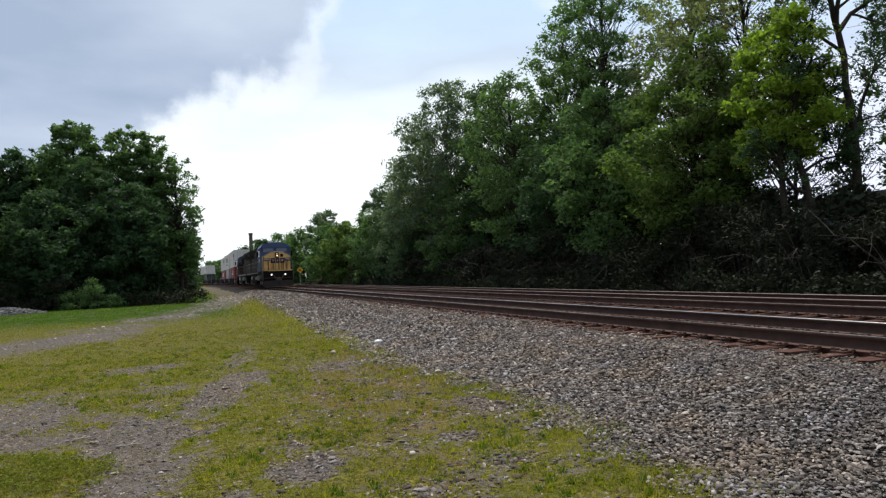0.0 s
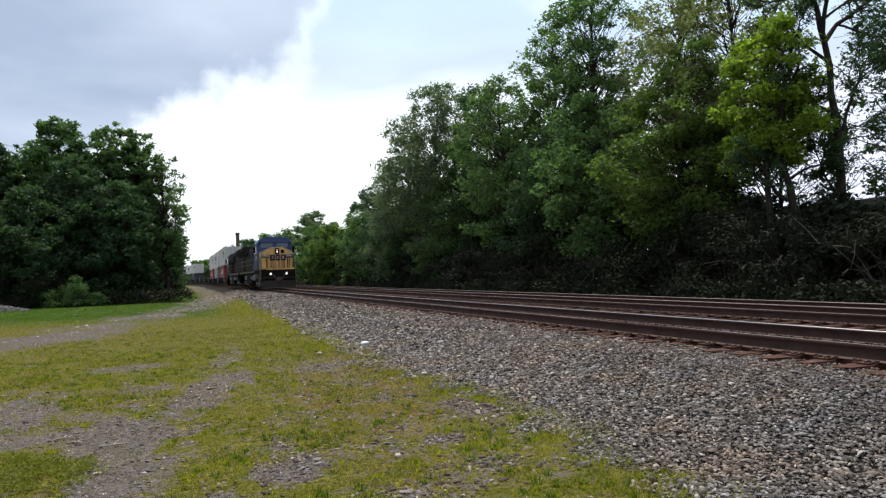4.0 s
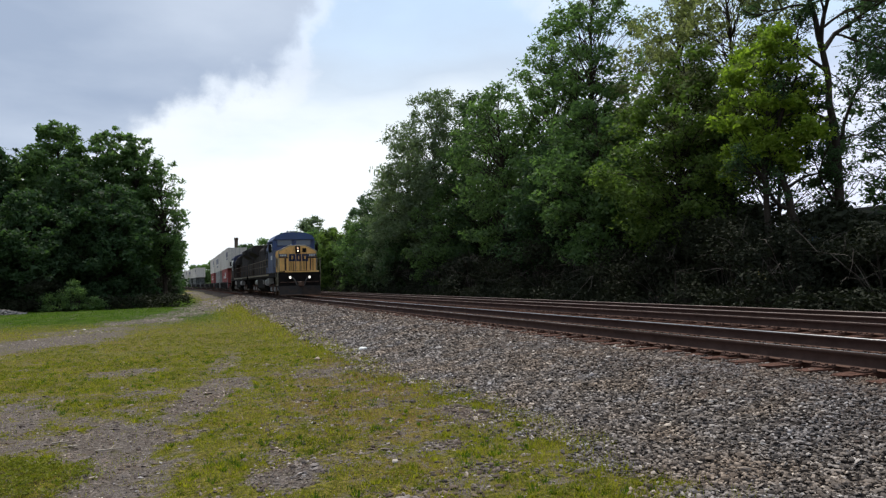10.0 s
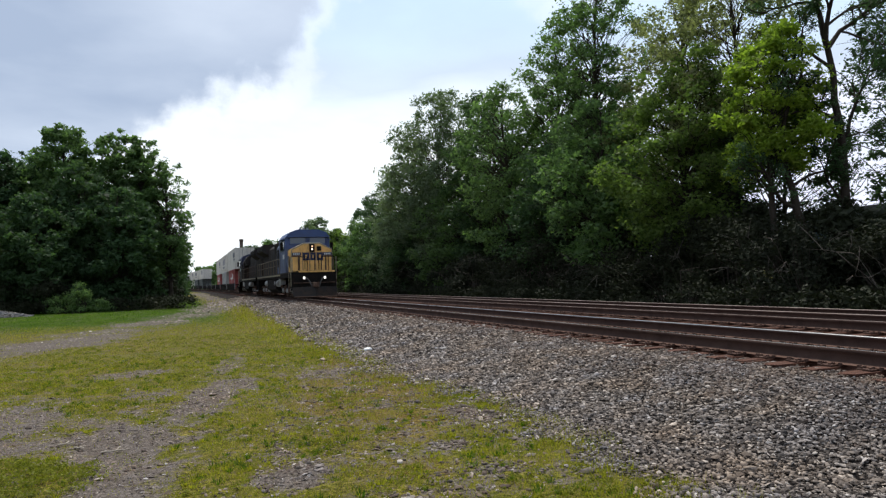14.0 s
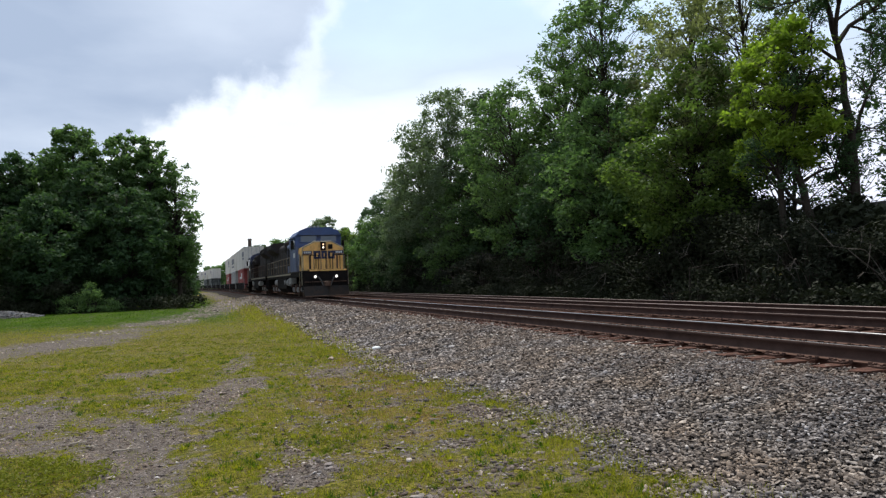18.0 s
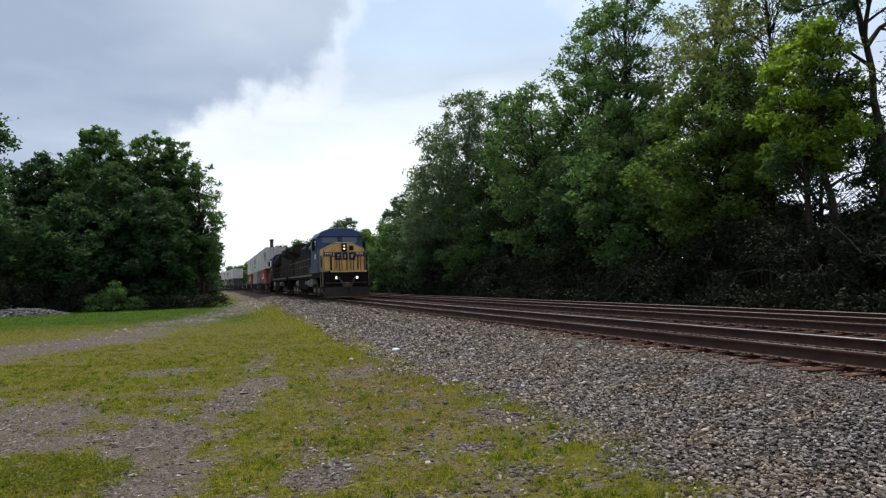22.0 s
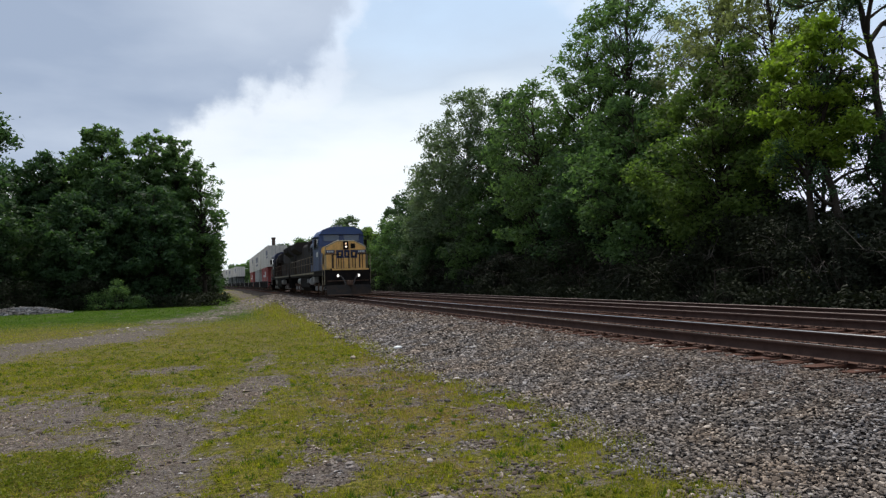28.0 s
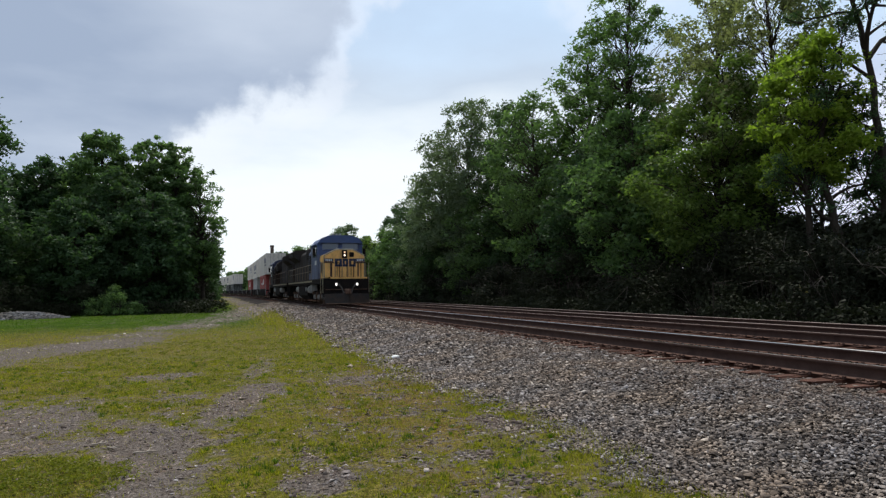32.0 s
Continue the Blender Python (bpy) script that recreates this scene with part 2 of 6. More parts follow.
def ground_material():
    m, nt, b, _ = nodes_of("ground_soil")
    def attr(n):
        a = nt.nodes.new("ShaderNodeAttribute")
        a.attribute_name = n
        return a.outputs["Fac"]
    fine, mid, big = noise_of(nt, 55, 6, 0.7), noise_of(nt, 6, 6, 0.6), noise_of(nt, 0.5, 4)
    peb = nt.nodes.new("ShaderNodeTexVoronoi")
    peb.inputs["Scale"].default_value = 24
    tc = nt.nodes.new("ShaderNodeTexCoord")
    nt.links.new(tc.outputs["Object"], peb.inputs["Vector"])
    grit = nt.nodes.new("ShaderNodeTexVoronoi")
    grit.inputs["Scale"].default_value = 75
    nt.links.new(tc.outputs["Object"], grit.inputs["Vector"])
    blades = mix_col(nt, 0.55, fine, noise_of(nt, 21, 5, 0.65))
    turf = ramp(nt, [(0.42, (0.012, 0.012, 0.005)), (0.475, (0.066, 0.064, 0.010)), (0.53, (0.155, 0.138, 0.022)), (0.60, (0.28, 0.225, 0.06))], blades)
    turf = mix_col(nt, remap(nt, mid, 0.4, 0.7, 0, 0.6), turf, (0.145, 0.095, 0.042))
    patchy = noise_of(nt, 1.7, 5, 0.65)
    turf = mix_col(nt, remap(nt, patchy, 0.47, 0.68, 0, 0.65), turf, mix_col(nt, fine, (0.020, 0.026, 0.006), (0.085, 0.105, 0.018)))
    turf = mix_col(nt, remap(nt, patchy, 0.46, 0.32, 0, 0.5), turf, (0.15, 0.105, 0.05))
    turf = mix_col(nt, remap(nt, big, 0.4, 0.65, 0, 0.3), turf, (0.095, 0.115, 0.015))
    turf = mix_col(nt, attr("seedy"), turf, ramp(nt, [(0.36, (0.03, 0.016, 0.008)), (0.5, (0.15, 0.095, 0.035)), (0.66, (0.26, 0.18, 0.08))], blades))
    turf = mix_col(nt, attr("lush"), turf, mix_col(nt, remap(nt, noise_of(nt, 0.8, 5, 0.6), 0.4, 0.62), ramp(nt, [(0.42, (0.008, 0.018, 0.002)), (0.5, (0.026, 0.064, 0.002)), (0.6, (0.050, 0.104, 0.005))], blades), ramp(nt, [(0.42, (0.016, 0.028, 0.002)), (0.5, (0.054, 0.096, 0.003)), (0.6, (0.095, 0.145, 0.008))], blades)))
    soil = ramp(nt, [(0.40, (0.018, 0.015, 0.012)), (0.48, (0.090, 0.074, 0.061)), (0.55, (0.145, 0.121, 0.102)), (0.64, (0.29, 0.25, 0.22))], blades)
    soil = mix_col(nt, remap(nt, mid, 0.35, 0.65, 0, 0.5), soil, (0.078, 0.061, 0.048))
    stones = ramp(nt, [(0.0, (0.045, 0.038, 0.033)), (0.5, (0.135, 0.115, 0.10)), (1.0, (0.30, 0.265, 0.24))], grit.outputs["Color"])
    soil = mix_col(nt, remap(nt, mid, 0.45, 0.6, 0.15, 0.75), soil, stones)
    # bare: 0 turf to 1 dirt; the edge is broken up by finer noise
    s = nt.nodes.new("ShaderNodeMath")
    s.operation = "ADD"
    nt.links.new(attr("bare"), s.inputs[0]), nt.links.new(remap(nt, mid, 0.25, 0.75, -0.62, 0.62), s.inputs[1])
    c = mix_col(nt, remap(nt, s.outputs[0], 0.28, 0.72), turf, soil)
    # gravel under the stones, coloured dark for the shade in their gaps
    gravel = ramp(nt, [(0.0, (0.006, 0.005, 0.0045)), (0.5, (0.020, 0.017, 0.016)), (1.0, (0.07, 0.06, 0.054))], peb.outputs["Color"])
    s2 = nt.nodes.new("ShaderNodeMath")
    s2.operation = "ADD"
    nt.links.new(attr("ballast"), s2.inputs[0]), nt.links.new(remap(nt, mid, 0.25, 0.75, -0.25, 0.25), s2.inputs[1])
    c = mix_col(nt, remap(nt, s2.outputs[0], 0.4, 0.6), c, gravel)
    c = mix_col(nt, attr("rust"), c, (0.085, 0.038, 0.024))
    # leaf litter soil under the trees, darkened for the shade that falls there
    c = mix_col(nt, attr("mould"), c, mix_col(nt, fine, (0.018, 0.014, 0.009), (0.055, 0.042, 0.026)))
    nt.links.new(c, b.inputs["Base Color"])
    b.inputs["Roughness"].default_value, b.inputs["Specular IOR Level"].default_value = 0.97, 0.04
    h = mix_col(nt, 0.5, fine, peb.outputs["Distance"])
    bump(nt, b, h, 0.03, 0.8)
    return m


def glow(name, col, strength):
    m, nt, b, _ = nodes_of(name)
    b.inputs["Base Color"].default_value = (*col, 1)
    b.inputs["Emission Color"].default_value, b.inputs["Emission Strength"].default_value = (*col, 1), strength
    return m


def glass_material(name, col=(0.02, 0.03, 0.04)):
    m, nt, b, _ = nodes_of(name)
    b.inputs["Base Color"].default_value = (*col, 1)
    b.inputs["Roughness"].default_value, b.inputs["Specular IOR Level"].default_value = 0.06, 0.8
    return m


M = dict(
    ground=ground_material(),
    ballast=stone_material("ballast_stone", [(0.0, (0.045, 0.037, 0.031)), (0.25, (0.095, 0.077, 0.064)), (0.5, (0.165, 0.137, 0.116)), (0.75, (0.245, 0.206, 0.176)), (0.92, (0.36, 0.31, 0.27)), (1.0, (0.56, 0.50, 0.44))]),
    ballast_single=stone_material("single_ballast_stone", [(0.0, (0.045, 0.037, 0.031)), (0.25, (0.095, 0.077, 0.064)), (0.5, (0.165, 0.137, 0.116)), (0.75, (0.245, 0.206, 0.176)), (0.92, (0.36, 0.31, 0.27)), (1.0, (0.56, 0.50, 0.44))], single=True),
    ballast_rust=stone_material("rusty_ballast_stone", [(0.0, (0.035, 0.02, 0.016)), (0.5, (0.10, 0.055, 0.04)), (1.0, (0.19, 0.12, 0.09))], 0.4),
    tie=surface("weathered_tie_wood", (0.118, 0.054, 0.036), (0.028, 0.018, 0.014), 0.85, 0.9, scale=2.2, fine=14, bmp=0.02, stretch=(1, 9, 6), spec=0.2),
    rust=surface("rusted_steel", (0.058, 0.032, 0.024), (0.020, 0.013, 0.011), 0.6, 0.85, 0.0, 4, 60, 0.003, spec=0.25),
    # dusty foot coloured lighter than the web, for the light on its flange
    foot=surface("dusty_rail_foot", (0.20, 0.115, 0.082), (0.09, 0.045, 0.03), 0.5, 0.9, 0.0, 5, 60, 0.003, spec=0.2),
    railhead=surface("polished_rail_steel", (0.40, 0.39, 0.38), (0.16, 0.10, 0.08), 0.35, 0.28, 1.0, 2, 80, 0.0005, stretch=(8, 0.3, 8)),
    railhead_dull=surface("dull_rail_steel", (0.22, 0.17, 0.15), (0.08, 0.045, 0.03), 0.6, 0.62, 0.3, 2, 80, 0.0005, stretch=(8, 0.3, 8)),
    spike=surface("rusty_track_iron", (0.085, 0.042, 0.028), (0.01, 0.008, 0.007), 0.4, 0.8, 0.3),
    bark=surface("bark", (0.05, 0.040, 0.031), (0.02, 0.018, 0.014), 0.7, 0.95, scale=3, fine=12, bmp=0.05, stretch=(4, 4, 1), spec=0.15),
    deadwood=surface("bare_dry_branch", (0.14, 0.12, 0.10), (0.08, 0.07, 0.06), 0.5, 0.9, scale=3, fine=12, bmp=0.02, spec=0.15),
    # undergrowth leaves coloured near black for the shade under the trees
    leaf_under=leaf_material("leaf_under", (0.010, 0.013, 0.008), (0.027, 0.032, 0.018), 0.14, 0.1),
    leaf_dark=leaf_material("leaf_dark", (0.016, 0.036, 0.017), (0.078, 0.136, 0.062), 0.42),
    leaf_mid=leaf_material("leaf_mid", (0.030, 0.062, 0.026), (0.175, 0.27, 0.110), 0.54),
    ballast_brown=stone_material("browned_ballast_stone", [(0.0, (0.052, 0.040, 0.033)), (0.3, (0.085, 0.063, 0.050)), (0.6, (0.130, 0.098, 0.078)), (0.85, (0.185, 0.148, 0.122)), (1.0, (0.30, 0.25, 0.21))], 0.08),
    leaf_light=leaf_material("leaf_light", (0.085, 0.140, 0.018), (0.30, 0.39, 0.055), 0.58),
    leaf_willow=leaf_material("leaf_willow", (0.055, 0.082, 0.050), (0.20, 0.255, 0.160), 0.42),
    leaf_fresh=leaf_material("leaf_fresh", (0.036, 0.071, 0.019), (0.185, 0.26, 0.070), 0.52),
    leaf_dry=leaf_material("leaf_dry", (0.060, 0.074, 0.040), (0.31, 0.32, 0.17), 0.54),
    grass=leaf_material("grass_blade", (0.095, 0.118, 0.008), (0.43, 0.375, 0.034), 0.42, 0.12),
    grass_lush=leaf_material("lush_grass_blade", (0.030, 0.070, 0.003), (0.092, 0.155, 0.009), 0.42, 0.12),
    clover=leaf_material("clover_leaf", (0.070, 0.092, 0.009), (0.235, 0.225, 0.028), 0.35, 0.12),
    heap_stone=stone_material("pale_heap_stone", [(0.0, (0.03, 0.03, 0.03)), (0.5, (0.085, 0.085, 0.085)), (1.0, (0.18, 0.18, 0.18))]),
    pale_stick=surface("pale_dry_stick", (0.36, 0.31, 0.25), (0.2, 0.16, 0.12), 0.3, 0.9, scale=8, fine=30, bmp=0.01, spec=0.15),
    grass_dry=leaf_material("dry_grass_blade", (0.15, 0.085, 0.035), (0.30, 0.19, 0.08), 0.4),
)


# ---- mesh helpers ----
def obj_np(name, verts, faces, mats, parent=None, label="", smooth=False, index=None):
    """One mesh object from arrays; all faces have the same number of corners."""
    verts, faces = np.asarray(verts, np.float32), np.asarray(faces, np.int32)
    me = bpy.data.meshes.new(name)
    n, k = faces.shape
    me.vertices.add(len(verts)), me.loops.add(n * k), me.polygons.add(n)
    me.vertices.foreach_set("co", verts.ravel())
    me.loops.foreach_set("vertex_index", faces.ravel())
    me.polygons.foreach_set("loop_start", np.arange(0, n * k, k, dtype=np.int32))
    me.polygons.foreach_set("loop_total", np.full(n, k, np.int32))
    for m in (mats if isinstance(mats, (list, tuple)) else [mats]):
        me.materials.append(m)
    if index is not None:
        me.polygons.foreach_set("material_index", np.asarray(index, np.int32))
    if smooth:
        me.polygons.foreach_set("use_smooth", np.ones(n, bool))
    me.update(calc_edges=True)
    ob = new(name, me)
    ob.parent = parent
    if label:
        ob["label"] = label
    return ob


def part(name, bm, material, parent, label=""):
    """Links a bmesh as one mesh object under a thing or a part."""
    me = bpy.data.meshes.new(name)
    bm.normal_update()
    bm.to_mesh(me)
    bm.free()
    for m in (material if isinstance(material, (list, tuple)) else [material]):
        me.materials.append(m)
    ob = new(name, me)
    ob.parent = parent
    if label:
        ob["label"] = label
    return ob


def again(ob, m, parent=None):
    """Another object on the same mesh, at the pose m."""
    c = bpy.data.objects.new(ob.name.split(".")[0], ob.data)
    scene.collection.objects.link(c)
    c.parent = parent or ob.parent
    c.matrix_basis = m
    if "label" in ob:
        c["label"] = ob["label"]
    return c


def add_box(bm, x0, x1, y0, y1, z0, z1, bevel=0.0):
    r = bmesh.ops.create_cube(bm, size=1, matrix=Matrix.Translation(((x0 + x1) / 2, (y0 + y1) / 2, (z0 + z1) / 2)) @ Matrix.Diagonal((x1 - x0, y1 - y0, z1 - z0, 1)))
    if bevel:
        es = list({e for v in r["verts"] for e in v.link_edges})
        bmesh.ops.bevel(bm, geom=es, offset=bevel, segments=2, affect="EDGES", profile=0.6)
    return bm


def box(x0, x1, y0, y1, z0, z1, bevel=0.0):
    return add_box(bmesh.new(), x0, x1, y0, y1, z0, z1, bevel)


def add_tube(bm, a, b, r0, r1=None, seg=10, caps=True):
    a, b = Vector(a), Vector(b)
    q = (b - a).to_track_quat("Z", "Y").to_matrix().to_4x4()
    bmesh.ops.create_cone(bm, cap_ends=caps, segments=seg, radius1=r0, radius2=r0 if r1 is None else r1, depth=(b - a).length,
                          matrix=Matrix.Translation((a + b) / 2) @ q)
    return bm


def tube(a, b, r0, r1=None, seg=10):
    return add_tube(bmesh.new(), a, b, r0, r1, seg)


def add_prism(bm, pts, axis, lo, hi):
    """Extrudes a closed outline given in two axes along the third ('x', 'y' or 'z')."""
    put = {"x": lambda u, v, w: (w, u, v), "y": lambda u, v, w: (u, w, v), "z": lambda u, v, w: (u, v, w)}[axis]
    va, vb = [bm.verts.new(put(u, v, lo)) for u, v in pts], [bm.verts.new(put(u, v, hi)) for u, v in pts]
    n = len(pts)
    bm.faces.new(va), bm.faces.new(vb[::-1])
    for i in range(n):
        bm.faces.new((va[i], vb[i], vb[(i + 1) % n], va[(i + 1) % n]))
    bmesh.ops.recalc_face_normals(bm, faces=bm.faces)
    return bm


def prism(pts, axis, lo, hi):
    return add_prism(bmesh.new(), pts, axis, lo, hi)


def empty(name, m=None, **tags):
    ob = new(name)
    ob.empty_display_size = 0.3
    if m is not None:
        ob.matrix_basis = m
    return tagged(ob, **tags)


# ---- plan ----
RAIL_Z = 0.676                     # top of rail
TRACK_X = (8.13, 12.10)            # centre lines of the two tracks
BALLAST_X = 3.55                   # foot of the ballast shoulder


def bend(y):
    """Sideways shift of the line: straight, then a wide curve to the left."""
    y = np.asarray(y, float)
    return -3.1e-4 * np.clip(y - 150, 0, 250) ** 2 - np.clip(y - 400, 0, None) * 0.155


def fbm(x, y, s, seed=0.0, octaves=4):
    """Cheap smooth noise on arrays, about -1 to 1."""
    out, amp = np.zeros(np.broadcast(x, y).shape), 1.0
    rs = np.random.RandomState(int(seed * 10) + 5)
    for _ in range(octaves):
        for _ in range(3):
            a, p = rs.uniform(0, 2 * np.pi), rs.uniform(0, 6.28, 2)
            u, v = x * np.cos(a) + y * np.sin(a), -x * np.sin(a) + y * np.cos(a)
            out += amp * np.sin(u / s * 3.1 + p[0] + 1.7 * np.sin(v / s * 2.3 + p[1])) / 3
        amp, s = amp * 0.55, s * 0.47
    return out / 1.6


def smooth(v, a, b):
    t = np.clip((v - a) / (b - a), 0, 1)
    return t * t * (3 - 2 * t)


def blob(x, y, cx, cy, rx, ry, turn=0.0):
    c, s = math.cos(radians(turn)), math.sin(radians(turn))
    u, v = (x - cx) * c + (y - cy) * s, -(x - cx) * s + (y - cy) * c
    return np.sqrt((u / rx) ** 2 + (v / ry) ** 2)


ROAD = [(-14.0, 10.0), (-8.0, 16.8), (-4.9, 22.0), (-3.0, 28.5), (-1.2, 37.5), (1.4, 48.0), (3.6, 66.0), (4.3, 90.0), (4.4, 130.0), (3.0, 180.0)]
# worn places: centre, two radii, turn and how bare; negative ones are tongues of grass
PATCHES = [(-3.3, 10.3, 2.1, 1.75, 0, 0.85), (-1.9, 8.5, 1.3, 0.55, -8, 0.95), (-0.7, 8.4, 0.62, 1.7, 8, 1.0), (-0.48, 6.4, 0.42, 1.5, 6, 0.95), (-1.1, 5.7, 0.8, 0.3, 0, 0.6),
           (0.35, 10.9, 0.36, 2.0, -12, 0.9), (1.0, 12.0, 0.22, 0.7, 0, 0.7), (-0.9, 14.6, 0.85, 0.5, 0, 0.6), (-0.35, 11.6, 0.45, 0.6, 0, 0.55), (1.0, 15.5, 0.35, 2.6, -10, 0.45),
           (0.85, 5.95, 0.3, 0.42, -20, 0.8), (0.88, 6.95, 0.16, 0.4, 0, 0.75), (2.48, 6.36, 0.22, 0.25, 0, 0.7), (2.47, 5.4, 0.25, 0.2, 0, 0.7), (1.7, 4.9, 0.4, 0.15, 0, 0.7), (0.2, 5.4, 0.25, 0.25, 0, 0.6),
           (2.5, 12.6, 0.7, 1.2, 0, 0.45), (3.2, 7.4, 0.3, 0.5, 0, 0.6), (-5.5, 8.0, 2.0, 1.5, 0, 0.8)]
TONGUES = [(2.4, 5.0, 1.4, 0.9, 0), (3.2, 6.0, 0.5, 0.5, 0), (-1.35, 6.95, 0.55, 0.7, 0), (-1.2, 10.8, 0.35, 1.0, 10), (0.75, 8.6, 0.35, 0.9, 0)]


def bare_at(x, y):
    """How far the turf is worn to dirt, 0 to 1."""
    wob = 0.5 * fbm(x, y, 1.3, 1) + 0.55 * fbm(x, y, 0.35, 11) + 0.1
    b = np.zeros(np.broadcast(x, y).shape)
    for p in PATCHES:
        b = np.maximum(b, smooth(blob(x, y, *p[:5]) + wob, 1.55, 0.3) * p[5])
    for p in TONGUES:
        b = b * (1 - 0.85 * smooth(blob(x, y, *p) + wob * 0.8, 1.3, 0.5))
    for (ax, ay), (bx, by) in zip(ROAD, ROAD[1:]):
        dx, dy = bx - ax, by - ay
        k = np.clip(((x - ax) * dx + (y - ay) * dy) / (dx * dx + dy * dy), 0, 1)
        d = np.hypot(x - ax - k * dx, y - ay - k * dy)
        worn = 0.78 + 0.5 * fbm(x, y, 3.0, 13) - 0.3 * smooth(y, 23, 31) + 0.25 * smooth(y, 44, 60)
        b = np.maximum(b, smooth(d + 1.0 * fbm(x, y, 3.5, 2) + 0.4 * fbm(x, y, 0.8, 21), 2.7, 0.5) * np.clip(worn, 0.1, 0.95))
    spill = 0.24 * smooth(x, 0.2, 2.2) * smooth(y, 17, 9)            # stones strewn from the shoulder thin the grass
    return np.clip(b + 0.22 * fbm(x, y, 0.9, 3) + 0.30 * fbm(x, y, 0.28, 14) + 0.17 + spill * (0.6 + fbm(x, y, 0.8, 15)), 0, 1)


def seedy_at(x, y):
    """Where reddish seed heads and dry stalks stand thick among the grass beside the shoulder."""
    return smooth(blob(x, y, 2.5, 10.0, 1.3, 4.2, -6) + 0.5 * fbm(x, y, 1.1, 17), 1.15, 0.35)


def edge_at(y):
    """Foot of the shoulder at y, uneven."""
    foot = np.interp(y, (3.0, 4.2, 4.9, 5.6, 7.0, 8.4, 9.5, 11.0, 16.3, 28.0, 52.0), (3.3, 3.4, 3.4, 3.58, 3.68, 3.9, 3.6, 3.32, 3.57, 3.82, 4.55))
    return foot + 0.22 * fbm(y * 0 + 1.3, y, 1.4, 4) + bend(y)


def height_at(x, y):
    c = x - bend(y)
    up = 0.05 + 0.37 * smooth(c, BALLAST_X, 6.55)
    down = smooth(c, 15.7, 17.2)
    z = np.where(c < BALLAST_X, 0.05 * smooth(c, BALLAST_X - 1.6, BALLAST_X), up)
    z = z * (1 - down) + (0.15 + 0.3 * smooth(c, 18.0, 25)) * down
    for tx in TRACK_X:                      # the bed between the rails lies a little lower
        z = z - 0.02 * smooth(np.abs(c - tx), 0.9, 0.5)
    z = z + 0.025 * fbm(x, y, 2.0, 5) * smooth(c, 4.2, 3.0) + 0.012 * fbm(x, y, 0.5, 6) * smooth(c, 4.2, 3.0)
    near = np.maximum(smooth(blob(x, y, -0.6, 7.7, 0.5, 1.0), 1.2, 0.4), 0)
    z = z - 0.05 * near + 0.5 * fbm(x, y, 60, 7) * smooth(np.hypot(x, y), 60, 200) * smooth(np.abs(c - 10), 8, 30)
    return z


def build_ground():
    def steps(a, dense0, dense1, b, d, grow=1.12):
        v, s = list(np.arange(dense0, dense1, d)), d
        x, s = dense1, d
        while x < b:
            v.append(x)
            s *= grow
            x += s
        v.append(b)
        x, s = dense0, d
        while x > a:
            s *= grow
            x -= s
            v.append(max(x, a))
        return np.array(sorted(set(np.round(v, 4))))
    xs, ys = steps(-2600, -5, 4.6, 2600, 0.125), steps(-2600, 3.4, 16, 2800, 0.12, 1.045)
    X, Y = np.meshgrid(xs, ys)
    Z = height_at(X, Y)
    nx, ny = len(xs), len(ys)
    i = (np.arange(ny - 1)[:, None] * nx + np.arange(nx - 1)[None]).ravel()
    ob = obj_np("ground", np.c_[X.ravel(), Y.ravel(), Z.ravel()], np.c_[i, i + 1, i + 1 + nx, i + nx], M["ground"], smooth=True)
    tagged(ob, "rough lot of worn grass, dirt and gravel", "ground", kind="structure")
    C = X - bend(Y)
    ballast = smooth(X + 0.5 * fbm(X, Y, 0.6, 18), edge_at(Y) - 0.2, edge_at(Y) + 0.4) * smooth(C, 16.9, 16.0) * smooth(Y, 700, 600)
    rust = np.zeros_like(C)
    for tx in TRACK_X:
        rust = np.maximum(rust, 0.78 * smooth(np.abs(C - tx), 1.75, 1.25))
    rust = np.maximum(rust, 0.55 * smooth(np.abs(C - 11.2), 5.0, 3.9))
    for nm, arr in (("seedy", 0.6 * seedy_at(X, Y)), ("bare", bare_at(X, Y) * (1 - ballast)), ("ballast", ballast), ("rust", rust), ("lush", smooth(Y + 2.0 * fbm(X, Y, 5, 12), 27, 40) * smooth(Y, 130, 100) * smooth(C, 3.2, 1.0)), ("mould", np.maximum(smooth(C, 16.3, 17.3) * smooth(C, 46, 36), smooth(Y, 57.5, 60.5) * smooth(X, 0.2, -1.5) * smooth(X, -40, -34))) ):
        a = ob.data.attributes.new(nm, "FLOAT", "POINT")
        a.data.foreach_set("value", arr.ravel().astype(np.float32))
    return ob


ground = build_ground()


